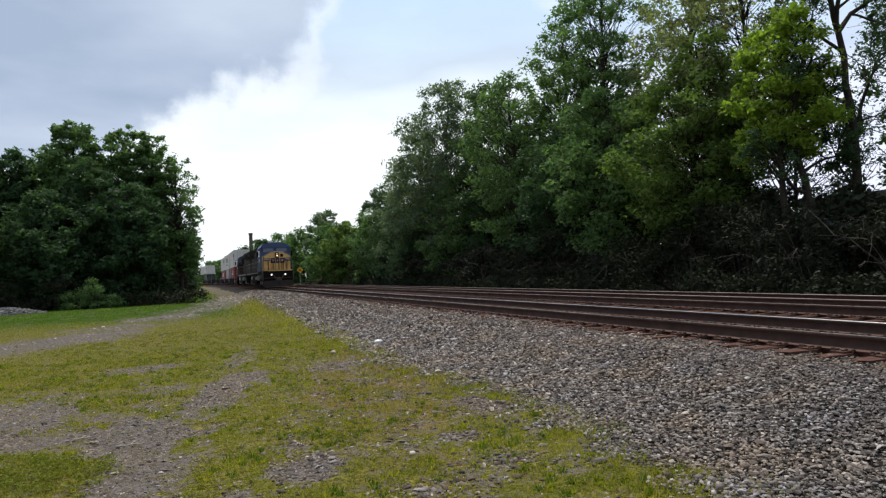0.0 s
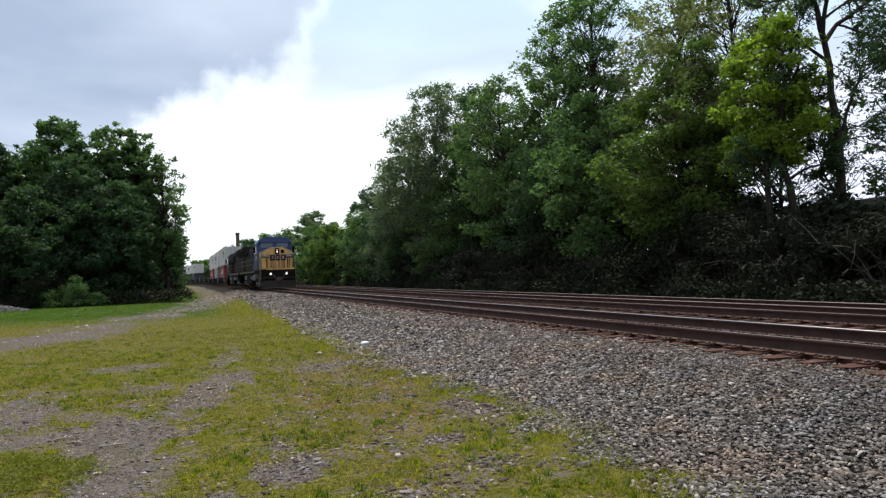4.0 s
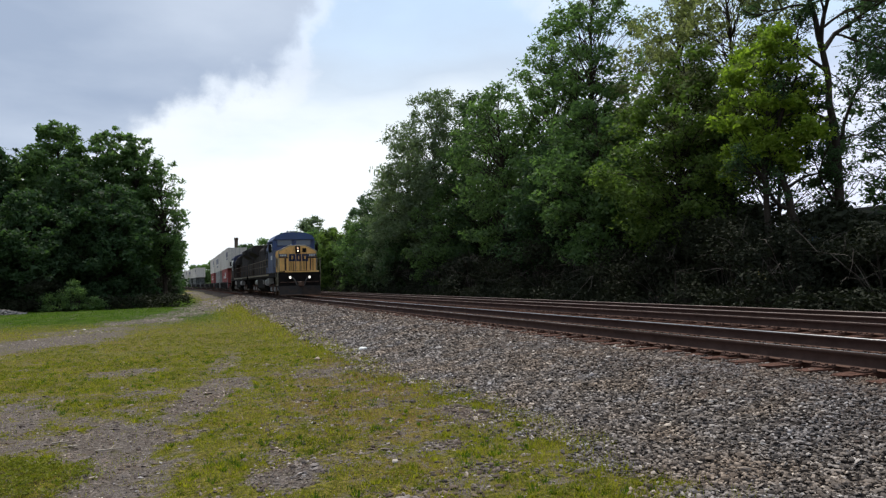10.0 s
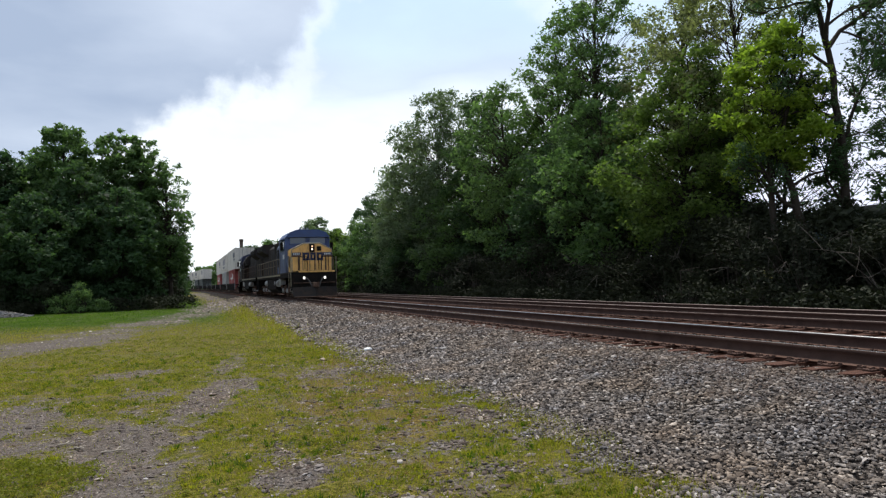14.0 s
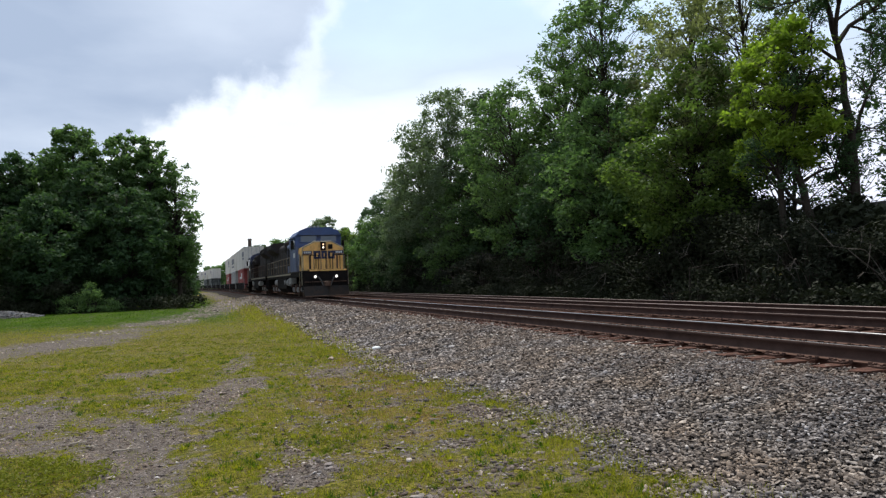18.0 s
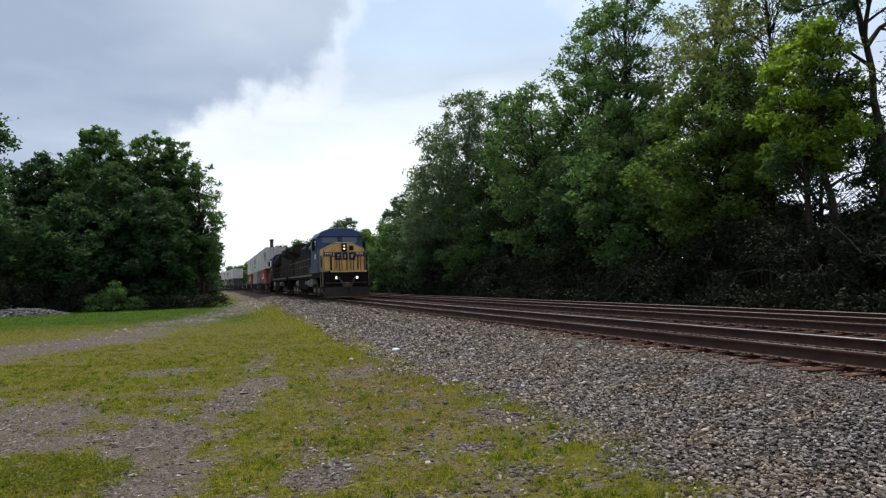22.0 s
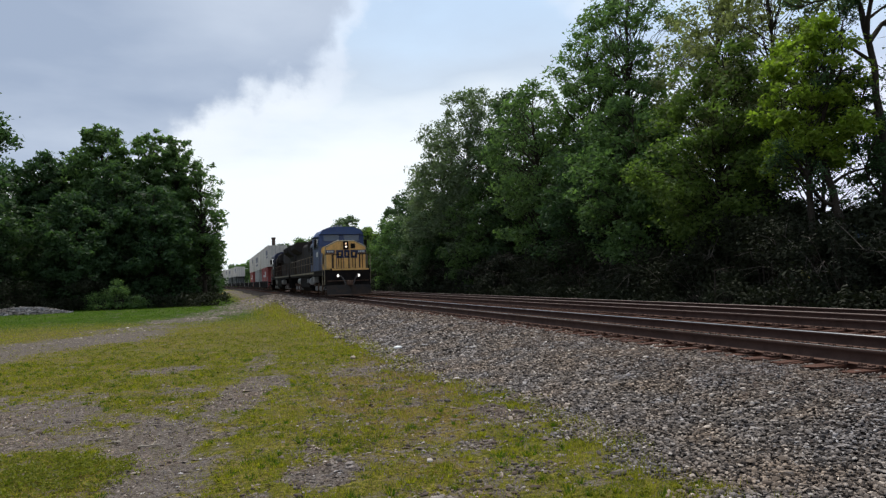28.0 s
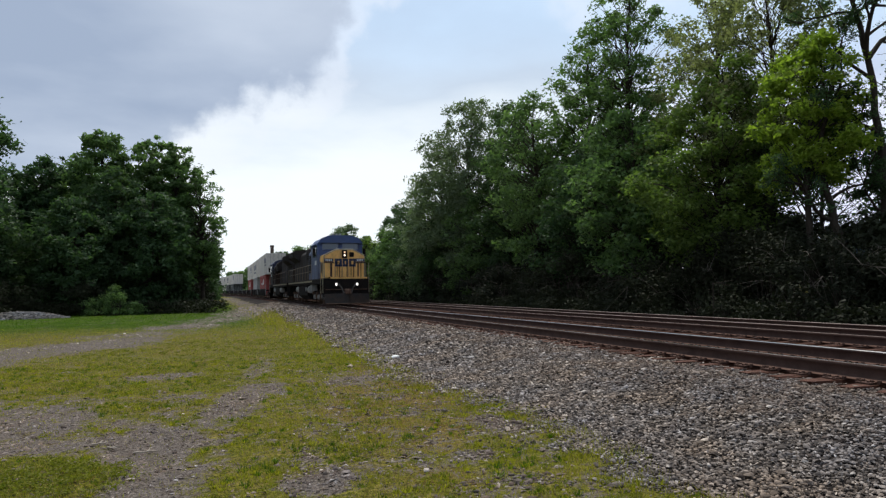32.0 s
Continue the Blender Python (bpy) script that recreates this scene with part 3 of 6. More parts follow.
# ---- the two tracks: rails; ties and plates come last ----
def build_rail(name, x, parent, head, side, drop):
    prof = [(-0.076, 0), (0.076, 0), (0.076, 0.011), (0.03, 0.024), (0.009, 0.05), (0.009, 0.125), (0.03, 0.143), (0.0365, 0.150), (0.0365, 0.176), (0.026, 0.186),
            (-0.026, 0.186), (-0.0365, 0.176), (-0.0365, 0.150), (-0.03, 0.143), (-0.009, 0.125), (-0.009, 0.05), (-0.03, 0.024), (-0.076, 0.011)]
    ys = np.r_[np.arange(-60, 150, 6.0), np.arange(150, 520, 4.0)]
    off = bend(ys)
    P = np.array(prof)
    k = len(P)
    V = np.array([(x + o + p[0], y, RAIL_Z - drop - 0.186 + p[1]) for y, o in zip(ys, off) for p in P])
    F, idx = [], []
    for j in range(len(ys) - 1):
        for i in range(k):
            a, b = j * k + i, j * k + (i + 1) % k
            F.append((a, b, b + k, a + k))
            idx.append(1 if i in ((9, 10) if side > 0 else (8, 9)) else 2 if i in (1, 2, 16, 17) else 0)    # top and gauge corner are worn bright
    return obj_np(name, V, F, [M["rust"], M[head], M["foot"]], parent, index=idx)


tracks = []
for n, tx in enumerate(TRACK_X):
    tr = empty("railway_track_%d" % (n + 1), label="rusty railway track on dark wooden ties in ballast", category="railway track", kind="structure")
    for side in (-1, 1):
        build_rail("rail", tx + side * 0.7545, tr, "railhead" if n == 0 else "railhead_dull", side, 0.0)
    tracks.append(tr)

spare = empty("spare_rail", label="spare steel rail lying on the ballast beyond the tracks", category="rail")
build_rail("rail_bar", 15.38, spare, "railhead_dull", 1, 0.076)


# ---- trees and shrubs ----
def leaf_blades(rs, centres, radii, counts, size, droop=0.0, flat=0.66, core=0.03):
    """Scatters small pointed leaves over clumps, turned outwards like the clump's own surface, and a few broad ones inside: corners and faces."""
    idx = np.repeat(np.arange(len(centres)), counts)
    inner = np.repeat(np.arange(len(centres)), (np.asarray(counts) * core).astype(int))
    n, m = len(idx), len(inner)
    idx = np.r_[idx, inner]
    k = n + m
    d = rs.normal(size=(k, 3))
    d /= np.linalg.norm(d, axis=1)[:, None]
    r = np.r_[rs.uniform(0, 1, n) ** 0.42 * (1 + 0.4 * rs.uniform(0, 1, n) ** 4), rs.uniform(0, 0.6, m)]
    p = centres[idx] + d * (radii[idx] * r)[:, None] * np.array([1.0, 1.0, flat])
    if droop:
        p[:, 2] -= droop * rs.uniform(0, 1, k) ** 2 * radii[idx]
    nrm = d * 0.6 + rs.normal(size=(k, 3)) * 0.65 + np.array([0, 0, 0.5])
    nrm /= np.linalg.norm(nrm, axis=1)[:, None]
    a = rs.normal(size=(k, 3))
    a[:, 2] = a[:, 2] * 0.6 - 0.25 - droop
    a -= nrm * (a * nrm).sum(1)[:, None] * 0.8
    a /= np.linalg.norm(a, axis=1)[:, None] + 1e-6
    b = np.cross(a, nrm)
    b /= np.linalg.norm(b, axis=1)[:, None] + 1e-6
    s = size * rs.uniform(0.65, 1.35, k) * np.r_[np.ones(n), np.full(m, 2.3)]
    wid = 0.34 if not droop else 0.24
    L, W = a * (s * 0.6)[:, None], b * (s * wid)[:, None]
    V = np.stack([p - L + W, p + L, p - L * 0.8 - W], 1).reshape(-1, 3)
    return V, np.arange(3 * k).reshape(-1, 3)


def limb_tubes(paths, seg=6):
    """Tapered bent tubes: paths is a list of (points, radii)."""
    V, F, base = [], [], 0
    ang = np.linspace(0, 2 * np.pi, seg, endpoint=False)
    for pts, rad in paths:
        pts = np.asarray(pts, float)
        t = np.gradient(pts, axis=0)
        t /= np.linalg.norm(t, axis=1)[:, None] + 1e-9
        ref = np.where(np.abs(t[:, 2:3]) > 0.8, np.array([[1.0, 0, 0]]), np.array([[0, 0, 1.0]]))
        u = np.cross(t, ref)
        u /= np.linalg.norm(u, axis=1)[:, None] + 1e-9
        w = np.cross(t, u)
        for p, uu, ww, r in zip(pts, u, w, rad):
            V.append(p + r * (np.cos(ang)[:, None] * uu + np.sin(ang)[:, None] * ww))
        for j in range(len(pts) - 1):
            a = base + j * seg + np.arange(seg)
            b = base + j * seg + (np.arange(seg) + 1) % seg
            F.append(np.c_[a, b, b + seg, a + seg])
        base += len(pts) * seg
    return np.concatenate(V), np.concatenate(F)


def tree(x, y, h, r, seed, leaf="leaf_mid", low=0.25, clumps=120, leaves=17000, size=0.17, lean=(0, 0), sparse=0.0, name="tree", label="", droop=0.0, top=0.42,
         trunk_r=None, clump_r=None, wide=0.12, group="trees along the line", forks=1, drop_z=0.0):
    rs = np.random.RandomState(seed)
    z0 = float(height_at(np.array([x]), np.array([y]))[0])
    th = empty(name, pose(x, y, z0), label=label or "tall leafy green tree beside the railway", category="tree", group=group)
    tr = trunk_r or 0.012 * h + 0.03
    lean = np.array([*lean, 0.0])
    # trunk, or several stems
    stems, paths = [], []
    for k in range(forks):
        a = rs.uniform(0, 6.28)
        spread = np.array([math.cos(a), math.sin(a), 0]) * (0 if forks == 1 else r * 0.35)
        s = np.linspace(0, 1, 9)
        wob = np.c_[np.cumsum(rs.normal(0, 0.012 * h, 9)), np.cumsum(rs.normal(0, 0.012 * h, 9)), np.zeros(9)]
        pts = np.c_[np.zeros(9), np.zeros(9), s * h * 0.93] + wob * s[:, None] + (lean * h + spread)[None] * (s ** 1.4)[:, None]
        pts[0, 2] = -0.15
        stems.append(pts)
        paths.append((pts, tr * (1 if forks == 1 else 0.7) * (1 - s * 0.88) * np.where(s == 0, 1.35, 1)))
    trunk_v, trunk_f = limb_tubes(paths, 9)
    obj_np("trunk", trunk_v, trunk_f, M["bark"], th, smooth=True)
    # clump centres fill an egg-shaped crown, more of them near its outside
    C, R, limbs = [], [], []
    near = y < 90                         # close trees show their separate tufts
    for i in range(clumps * 2 if near else clumps):
        while True:                       # crown outline by height; wide places get more clumps
            f = rs.uniform(0, 1)
            e0 = math.sqrt(max(0.02, 1 - ((f - top) / (1 - top if f > top else top + wide)) ** 2))
            if rs.uniform(0, 1) < e0:
                break
        zc = low + (1 - low) * f * 0.97
        a, q = rs.uniform(0, 6.28), rs.uniform(0.1, 1.0) ** 0.5
        env = r * e0 * (0.86 + 0.22 * math.sin(3 * a + seed) * math.sin(6 * f + seed) + rs.uniform(-0.12, 0.16))
        st = stems[rs.randint(forks)]
        j = min(8, zc * 0.97 * 8.6)
        j0 = int(j)
        ax = st[j0] + (st[min(8, j0 + 1)] - st[j0]) * (j - j0)
        c = np.array([ax[0] + env * q * math.cos(a), ax[1] + env * q * math.sin(a), zc * h - drop_z * env * q])
        C.append(c)
        R.append((clump_r or 0.17 * r + 0.34) * rs.uniform(0.45, 1.45) * (1.1 - 0.3 * f) * (0.66 if near else 0.95))
        g = max(0.06, zc - rs.uniform(0.03, 0.10) - 0.35 * env * q / h)
        k = min(8, g * 0.97 * 8.6)
        k0 = int(k)
        root = st[k0] + (st[min(8, k0 + 1)] - st[k0]) * (k - k0)
        s = np.linspace(0, 1, 4)
        pts = root[None] + (c - root)[None] * s[:, None] + np.array([0, 0, 1.0])[None] * (0.10 * np.linalg.norm(c - root) * np.sin(s * np.pi))[:, None] + rs.normal(0, 0.12 + 0.035 * np.linalg.norm(c - root), (4, 3)) * (s * (1 - s) * 4)[:, None]
        r0 = tr * (1 - g * 0.85) * rs.uniform(0.16, 0.32)
        limbs.append((pts, r0 * (1 - s * 0.85) + 0.006))
        for _ in range(1 if 0 < x and y < 40 and i % 2 else 0):
            e = c + rs.normal(0, 0.6, 3) * R[-1]
            limbs.append((np.array([pts[2], (pts[2] + e) / 2 + rs.normal(0, 0.08, 3), e]), np.array([r0 * 0.3, r0 * 0.18, 0.005]) + 0.004))
    lv, lf = limb_tubes(limbs, 3)
    obj_np("branchwork", lv, lf, M["bark"], th, smooth=True)
    C, R = np.array(C), np.array(R)
    w = R ** 1.6 * rs.uniform(1 - 0.7 * (sparse > 0), 1 + sparse, len(R))
    if sparse:
        w *= rs.uniform(0, 1, len(R)) > sparse * 0.5
    counts = np.maximum(0, (w / max(w.sum(), 1e-6) * leaves * (1.2 if sparse > 0.4 else 0.95)).astype(int))
    v, f = leaf_blades(rs, C, R, counts, size * (1.02 if sparse > 0.4 else 1.12), droop)
    obj_np("crown", v, f, M[leaf], th)
    return th


def shrub(x, y, h, r, seed, leaf="leaf_mid", leaves=4000, size=0.12, dead=6, label="", name="shrub", group="undergrowth beside the railway"):
    rs = np.random.RandomState(seed)
    z0 = float(height_at(np.array([x]), np.array([y]))[0])
    th = empty(name, pose(x, y, z0), label=label or "dense green shrub at the foot of the trees, shade in its leaf colour", category="shrub", group=group)
    C, R, limbs = [], [], []
    for i in range(22):
        a, q, f = rs.uniform(0, 6.28), rs.uniform(0.1, 1) ** 0.6, rs.uniform(0.12, 0.95)
        e = r * math.sqrt(max(0.05, 1 - (f * 0.95) ** 2))
        c = np.array([e * q * math.cos(a), e * q * math.sin(a), f * h])
        C.append(c), R.append((0.22 * r + 0.2) * rs.uniform(0.7, 1.3))
        s = np.linspace(0, 1, 4)
        pts = np.array([0.15 * math.cos(a), 0.15 * math.sin(a), -0.08]) * (1 - s)[:, None] + c[None] * s[:, None] + rs.normal(0, 0.07, (4, 3)) * (s * (1 - s) * 4)[:, None]
        limbs.append((pts, 0.03 * (1 - s * 0.85)))
    v, f = limb_tubes(limbs, 5)
    obj_np("woody_base", v, f, M["bark"], th)
    if dead:
        bare = []
        for i in range(dead):
            a = rs.uniform(0, 6.28)
            s = np.linspace(0, 1, 6)
            tip = np.array([math.cos(a) * r * rs.uniform(0.7, 1.25), math.sin(a) * r * rs.uniform(0.7, 1.25), h * rs.uniform(0.3, 0.95)])
            pts = tip[None] * s[:, None] + np.array([0, 0, 1.0])[None] * (0.25 * h * np.sin(s * np.pi))[:, None] + np.cumsum(rs.normal(0, 0.07, (6, 3)), 0)
            bare.append((pts, 0.012 * (1 - s * 0.8)))
            for k in range(3):
                j = rs.randint(2, 5)
                e = pts[j] + rs.normal(0, 0.45, 3)
                bare.append((np.array([pts[j], (pts[j] + e) / 2 + rs.normal(0, 0.06, 3), e]), np.array([0.011, 0.008, 0.004])))
        v, f = limb_tubes(bare, 5)
        obj_np("dry_brushwood", v, f, M["deadwood"], th, "dry leafless twigs")
    C, R = np.array(C), np.array(R)
    counts = (R ** 2 / (R ** 2).sum() * leaves * 1.5).astype(int)
    v, f = leaf_blades(rs, C, R, counts, size * 0.78)
    obj_np("foliage", v, f, M[leaf], th)
    return th


# right of the line: x, y, height, crown radius, leaf, then options
RIGHT = [
    (20.3, 18.9, 10.4, 2.0, "leaf_light", dict(low=0.48, leaves=11500, size=0.13, clumps=52, sparse=0.25, label="bright yellow-green leafy tree at the edge of the wood", trunk_r=0.17)),
    (26.4, 17.6, 14.0, 2.9, "leaf_dark", dict(low=0.28, leaves=9000, size=0.135, sparse=0.5, label="dark leafy tree at the near end of the wood")),
    (22.8, 23.6, 15.4, 3.2, "leaf_dry", dict(low=0.36, leaves=15000, size=0.13, clumps=95, sparse=0.35)),
    (23.2, 27.0, 16.6, 3.6, "leaf_dry", dict(low=0.3, leaves=15000, size=0.14, clumps=100, sparse=0.35)),
    (23.6, 21.3, 8.6, 3.2, "leaf_dark", dict(low=0.3, leaves=2300, size=0.13, clumps=40, sparse=0.6, label="dark scrubby tree with gaps between its leaves")),
    (25.4, 20.2, 6.6, 2.6, "leaf_dark", dict(low=0.3, leaves=1000, clumps=28, sparse=0.7, label="dark scrubby tree with gaps between its leaves")),
    (20.6, 24.0, 11.5, 3.5, "leaf_fresh", dict(low=0.2, leaves=24000, size=0.14)),
    (22.2, 32.6, 18.8, 3.5, "leaf_mid", dict(low=0.35, leaves=12500, sparse=0.45, clumps=130, label="tall slender tree with layered dark foliage")),
    (21.9, 36.6, 17.6, 3.3, "leaf_mid", dict(low=0.3, leaves=12500, sparse=0.4, clumps=130, label="tall slender tree with layered dark foliage")),
    (20.0, 29.2, 10.8, 3.5, "leaf_mid", dict(low=0.2, leaves=17000)),
    (20.2, 34.0, 9.5, 3.3, "leaf_dark", dict(low=0.2, leaves=14000)),
    (20.6, 40.5, 14.6, 3.8, "leaf_mid", dict(low=0.18, leaves=15000, sparse=0.3)),
    (21.8, 46.0, 15.3, 3.8, "leaf_dark", dict(low=0.1, leaves=18000)),
    (20.2, 53.0, 17.9, 5.2, "leaf_willow", dict(low=0.2, leaves=34000, clumps=150, size=0.21, droop=0.3, top=0.6, label="grey-green willow with a rounded drooping crown", name="willow_tree")),
    (20.0, 60.0, 13.2, 4.2, "leaf_willow", dict(low=0.03, leaves=30000, clumps=170, size=0.19, droop=0.3, label="grey-green willow with trailing branches", name="willow_tree")),
    (19.8, 49.0, 9.5, 3.4, "leaf_mid", dict(low=0.04, leaves=15000)),
    (19.8, 66.5, 11.6, 3.6, "leaf_dark", dict(low=0.03, leaves=16000)),
    (19.5, 74.0, 9.0, 3.4, "leaf_mid", dict(low=0.03, leaves=13000, size=0.2)),
    (20.8, 80.0, 11.8, 2.6, "leaf_dark", dict(low=0.05, leaves=12000, size=0.22)),
    (18.5, 86.0, 8.6, 3.7, "leaf_fresh", dict(low=0.03, leaves=12000, size=0.26, label="light green rounded tree beside the far track")),
    (19.1, 98.0, 9.2, 4.2, "leaf_mid", dict(low=0.03, leaves=12000, size=0.28, label="light green rounded tree beside the far track")),
    (20.9, 110.0, 12.2, 4.0, "leaf_willow", dict(low=0.05, leaves=15000, size=0.28)),
    (19.0, 125.0, 10.5, 5.0, "leaf_mid", dict(low=0.03, leaves=7500, size=0.38)),
    (18.0, 144.0, 11.0, 5.5, "leaf_mid", dict(low=0.03, leaves=9000, size=0.38)),
    (15.0, 250.0, 11.5, 6.0, "leaf_mid", dict(low=0.02, leaves=5000, size=0.7, clumps=60)),
    (11.0, 330.0, 11.0, 8.0, "leaf_mid", dict(low=0.02, leaves=5000, size=0.9, clumps=60)),
    (24.0, 300.0, 10.0, 9.0, "leaf_dark", dict(low=0.02, leaves=5000, size=0.9, clumps=60)),
    (15.5, 170.0, 11.0, 6.5, "leaf_dark", dict(low=0.03, leaves=9000, size=0.44)),
    (19.6, 56.0, 8.2, 3.2, "leaf_dark", dict(low=0.02, leaves=14000)),
    (19.6, 63.0, 8.0, 3.2, "leaf_dark", dict(low=0.02, leaves=13000)),
    (27.0, 40.0, 13.0, 4.8, "leaf_dark", dict(low=0.05, leaves=7000, size=0.32)),
    (26.5, 51.0, 13.0, 5.0, "leaf_dark", dict(low=0.05, leaves=7000, size=0.34)),
]
for i, (tx, ty, th_, tr_, lf_, kw) in enumerate(RIGHT):
    tree(tx, ty, th_, tr_, 100 + i, lf_, group="trees right of the tracks", **kw)


def gnarled_tree(x, y, trunk, boughs, seed, leaf, leaves, size, tr, label, spread=0.55):
    """An open tree: a trunk along given points, boughs that arch from it and fork again and again, thin leaves on the twigs."""
    rs = np.random.RandomState(seed)
    z0 = float(height_at(np.array([x]), np.array([y]))[0])
    th = empty("tree", pose(x, y, z0), label=label, category="tree", group="trees right of the tracks")
    tk = np.array(trunk, float)
    s = np.linspace(0, len(tk) - 1, 11)
    pts = np.c_[[np.interp(s, range(len(tk)), tk[:, k]) for k in range(3)]].T + rs.normal(0, 0.035, (11, 3))
    pts[0] = (0, 0, -0.2)
    v, f = limb_tubes([(pts, tr * (1 - 0.5 * np.linspace(0, 1, 11)) * np.r_[1.4, np.ones(10)])], 10)
    obj_np("trunk", v, f, M["bark"], th, smooth=True)
    limbs, tips = [], []

    def grow(p, d, length, rad, depth):
        q = [p]
        for _ in range(5):
            d = d + rs.normal(0, 0.22, 3) + np.array([0, 0, 0.05])
            d /= np.linalg.norm(d)
            q.append(q[-1] + d * length / 5)
        q = np.array(q)
        limbs.append((q, rad * np.linspace(1, 0.5, 6) + 0.003))
        if depth == 0:
            tips.extend(q[2:])
            return
        for j in (2, 3, 4, 5, 5):
            e = d + rs.normal(0, spread, 3)
            grow(q[j], e / np.linalg.norm(e), length * rs.uniform(0.45, 0.7), rad * rs.uniform(0.4, 0.55), depth - 1)

    for at, d, length, rad in boughs:
        base = np.array([np.interp(at * 10, range(11), pts[:, k]) for k in range(3)])
        d = np.array(d, float)
        grow(base, d / np.linalg.norm(d), length, rad, 2)
    v, f = limb_tubes(limbs, 5)
    obj_np("branchwork", v, f, M["bark"], th, smooth=True)
    tips = np.array(tips)
    k = tips[rs.randint(len(tips), size=max(1, leaves // 12))]
    v, f = leaf_blades(rs, k, rs.uniform(0.15, 0.4, len(k)), np.full(len(k), 20), size * 0.8)
    obj_np("crown", v, f, M[leaf], th)
    return th


gnarled_tree(22.75, 17.7, [(0, 0, 0), (-0.1, 0.1, 3.2), (-0.35, 0.1, 6.2), (-0.6, 0.1, 9.2)],
             [(0.98, (-0.75, 0.3, 0.75), 2.6, 0.10), (1.0, (-0.1, 0.2, 1), 2.8, 0.12), (1.0, (0.7, 0, 0.8), 2.6, 0.10), (0.92, (-0.9, 0.2, 0.25), 1.9, 0.07), (0.7, (-0.8, 0.3, 0.7), 2.0, 0.09),
              (0.62, (0.8, -0.2, 0.6), 2.4, 0.08), (0.4, (-0.9, 0.4, 0.2), 1.6, 0.05), (0.5, (0.8, 0.3, 0.5), 2.2, 0.06)], 801, "leaf_dark", 11000, 0.10, 0.20, "tall open tree with arching dark branches and thin leaves")
gnarled_tree(21.5, 18.3, [(0, 0, 0), (-0.15, 0.1, 1.8), (-0.65, 0.2, 3.9), (-1.0, 0.3, 5.6)],
             [(1.0, (-0.4, 0.1, 1), 2.2, 0.10), (0.9, (0.6, 0.1, 0.8), 2.0, 0.08), (0.62, (-1.0, 0.1, 0.15), 2.0, 0.09), (0.75, (0.9, -0.2, 0.35), 1.8, 0.06)], 802, "leaf_dark", 5200, 0.10, 0.20, "dark tree with a leaning trunk and crooked boughs")

LEFT = [
    (-0.9, 66.0, 14.0, 2.6, "leaf_mid", dict(low=0.2, top=0.5, leaves=5200, size=0.24, sparse=0.8, label="thin-leaved tree at the end of the row")),
    (-4.1, 67.5, 15.6, 2.8, "leaf_mid", dict(low=0.2, top=0.55, leaves=11500, size=0.27, sparse=0.3)),
    (-6.2, 69.0, 16.9, 3.4, "leaf_mid", dict(low=0.12, top=0.58, leaves=18000, size=0.27)),
    (-9.1, 67.5, 16.8, 3.5, "leaf_mid", dict(low=0.1, top=0.58, leaves=19000, size=0.27)),
    (-13.3, 69.0, 14.9, 3.6, "leaf_dark", dict(low=0.08, top=0.55, leaves=15000, size=0.29)),
    (-20.0, 66.0, 14.6, 5.2, "leaf_dark", dict(low=0.06, top=0.55, leaves=14000, size=0.29)),
    (-5.2, 62.5, 10.6, 3.9, "leaf_dark", dict(low=0.02, leaves=19000, size=0.24)),
    (-10.4, 61.5, 9.6, 4.2, "leaf_dark", dict(low=0.02, leaves=18000, size=0.24)),
    (-16.4, 60.5, 9.4, 4.2, "leaf_dark", dict(low=0.02, leaves=16000, size=0.24)),
    (-1.6, 73.0, 6.0, 2.0, "leaf_dark", dict(low=0.03, leaves=8000, size=0.22, sparse=0.3)),
    (-2.2, 84.0, 9.5, 3.4, "leaf_dark", dict(low=0.03, leaves=10000, size=0.28)),
    (-2.4, 98.0, 8.0, 3.6, "leaf_dark", dict(low=0.03, leaves=9000, size=0.32)),
    (-3.5, 125.0, 8.5, 4.4, "leaf_dark", dict(low=0.03, leaves=8000, size=0.36)),
    (-17.4, 71.5, 14.0, 4.6, "leaf_dark", dict(low=0.05, top=0.55, leaves=12000, size=0.32)),
    (-12.2, 71.5, 14.8, 4.2, "leaf_dark", dict(low=0.05, top=0.55, leaves=13000, size=0.30)),
    (-7.6, 64.5, 12.5, 3.8, "leaf_dark", dict(low=0.05, top=0.5, leaves=13000, size=0.27)),
    (-14.0, 77.0, 12.0, 5.0, "leaf_dark", dict(low=0.02, leaves=8000, size=0.34)),
    (-6.0, 78.0, 11.0, 5.0, "leaf_dark", dict(low=0.02, leaves=8000, size=0.34)),
    (-11.4, 35.0, 11.8, 3.0, "leaf_dark", dict(low=0.66, leaves=9000, size=0.18, sparse=0.3, label="dark leafy tree reaching over the lot")),
]
for i, (tx, ty, th_, tr_, lf_, kw) in enumerate(LEFT):
    kw.setdefault("clumps", 165)
    kw.setdefault("clump_r", 0.155 * tr_ + 0.32)
    tree(tx, ty, th_, tr_, 300 + i, lf_, group="trees left of the tracks", **kw)
rs_ = np.random.RandomState(9)
for i in range(34):
    yy = 10.0 + i * 2.0 + rs_.uniform(-0.5, 0.5) + max(0, i - 20) * 1.2
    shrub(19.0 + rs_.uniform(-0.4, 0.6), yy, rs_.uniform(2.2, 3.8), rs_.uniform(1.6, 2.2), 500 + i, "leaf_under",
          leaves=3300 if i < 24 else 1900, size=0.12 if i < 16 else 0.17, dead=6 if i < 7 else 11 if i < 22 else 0)
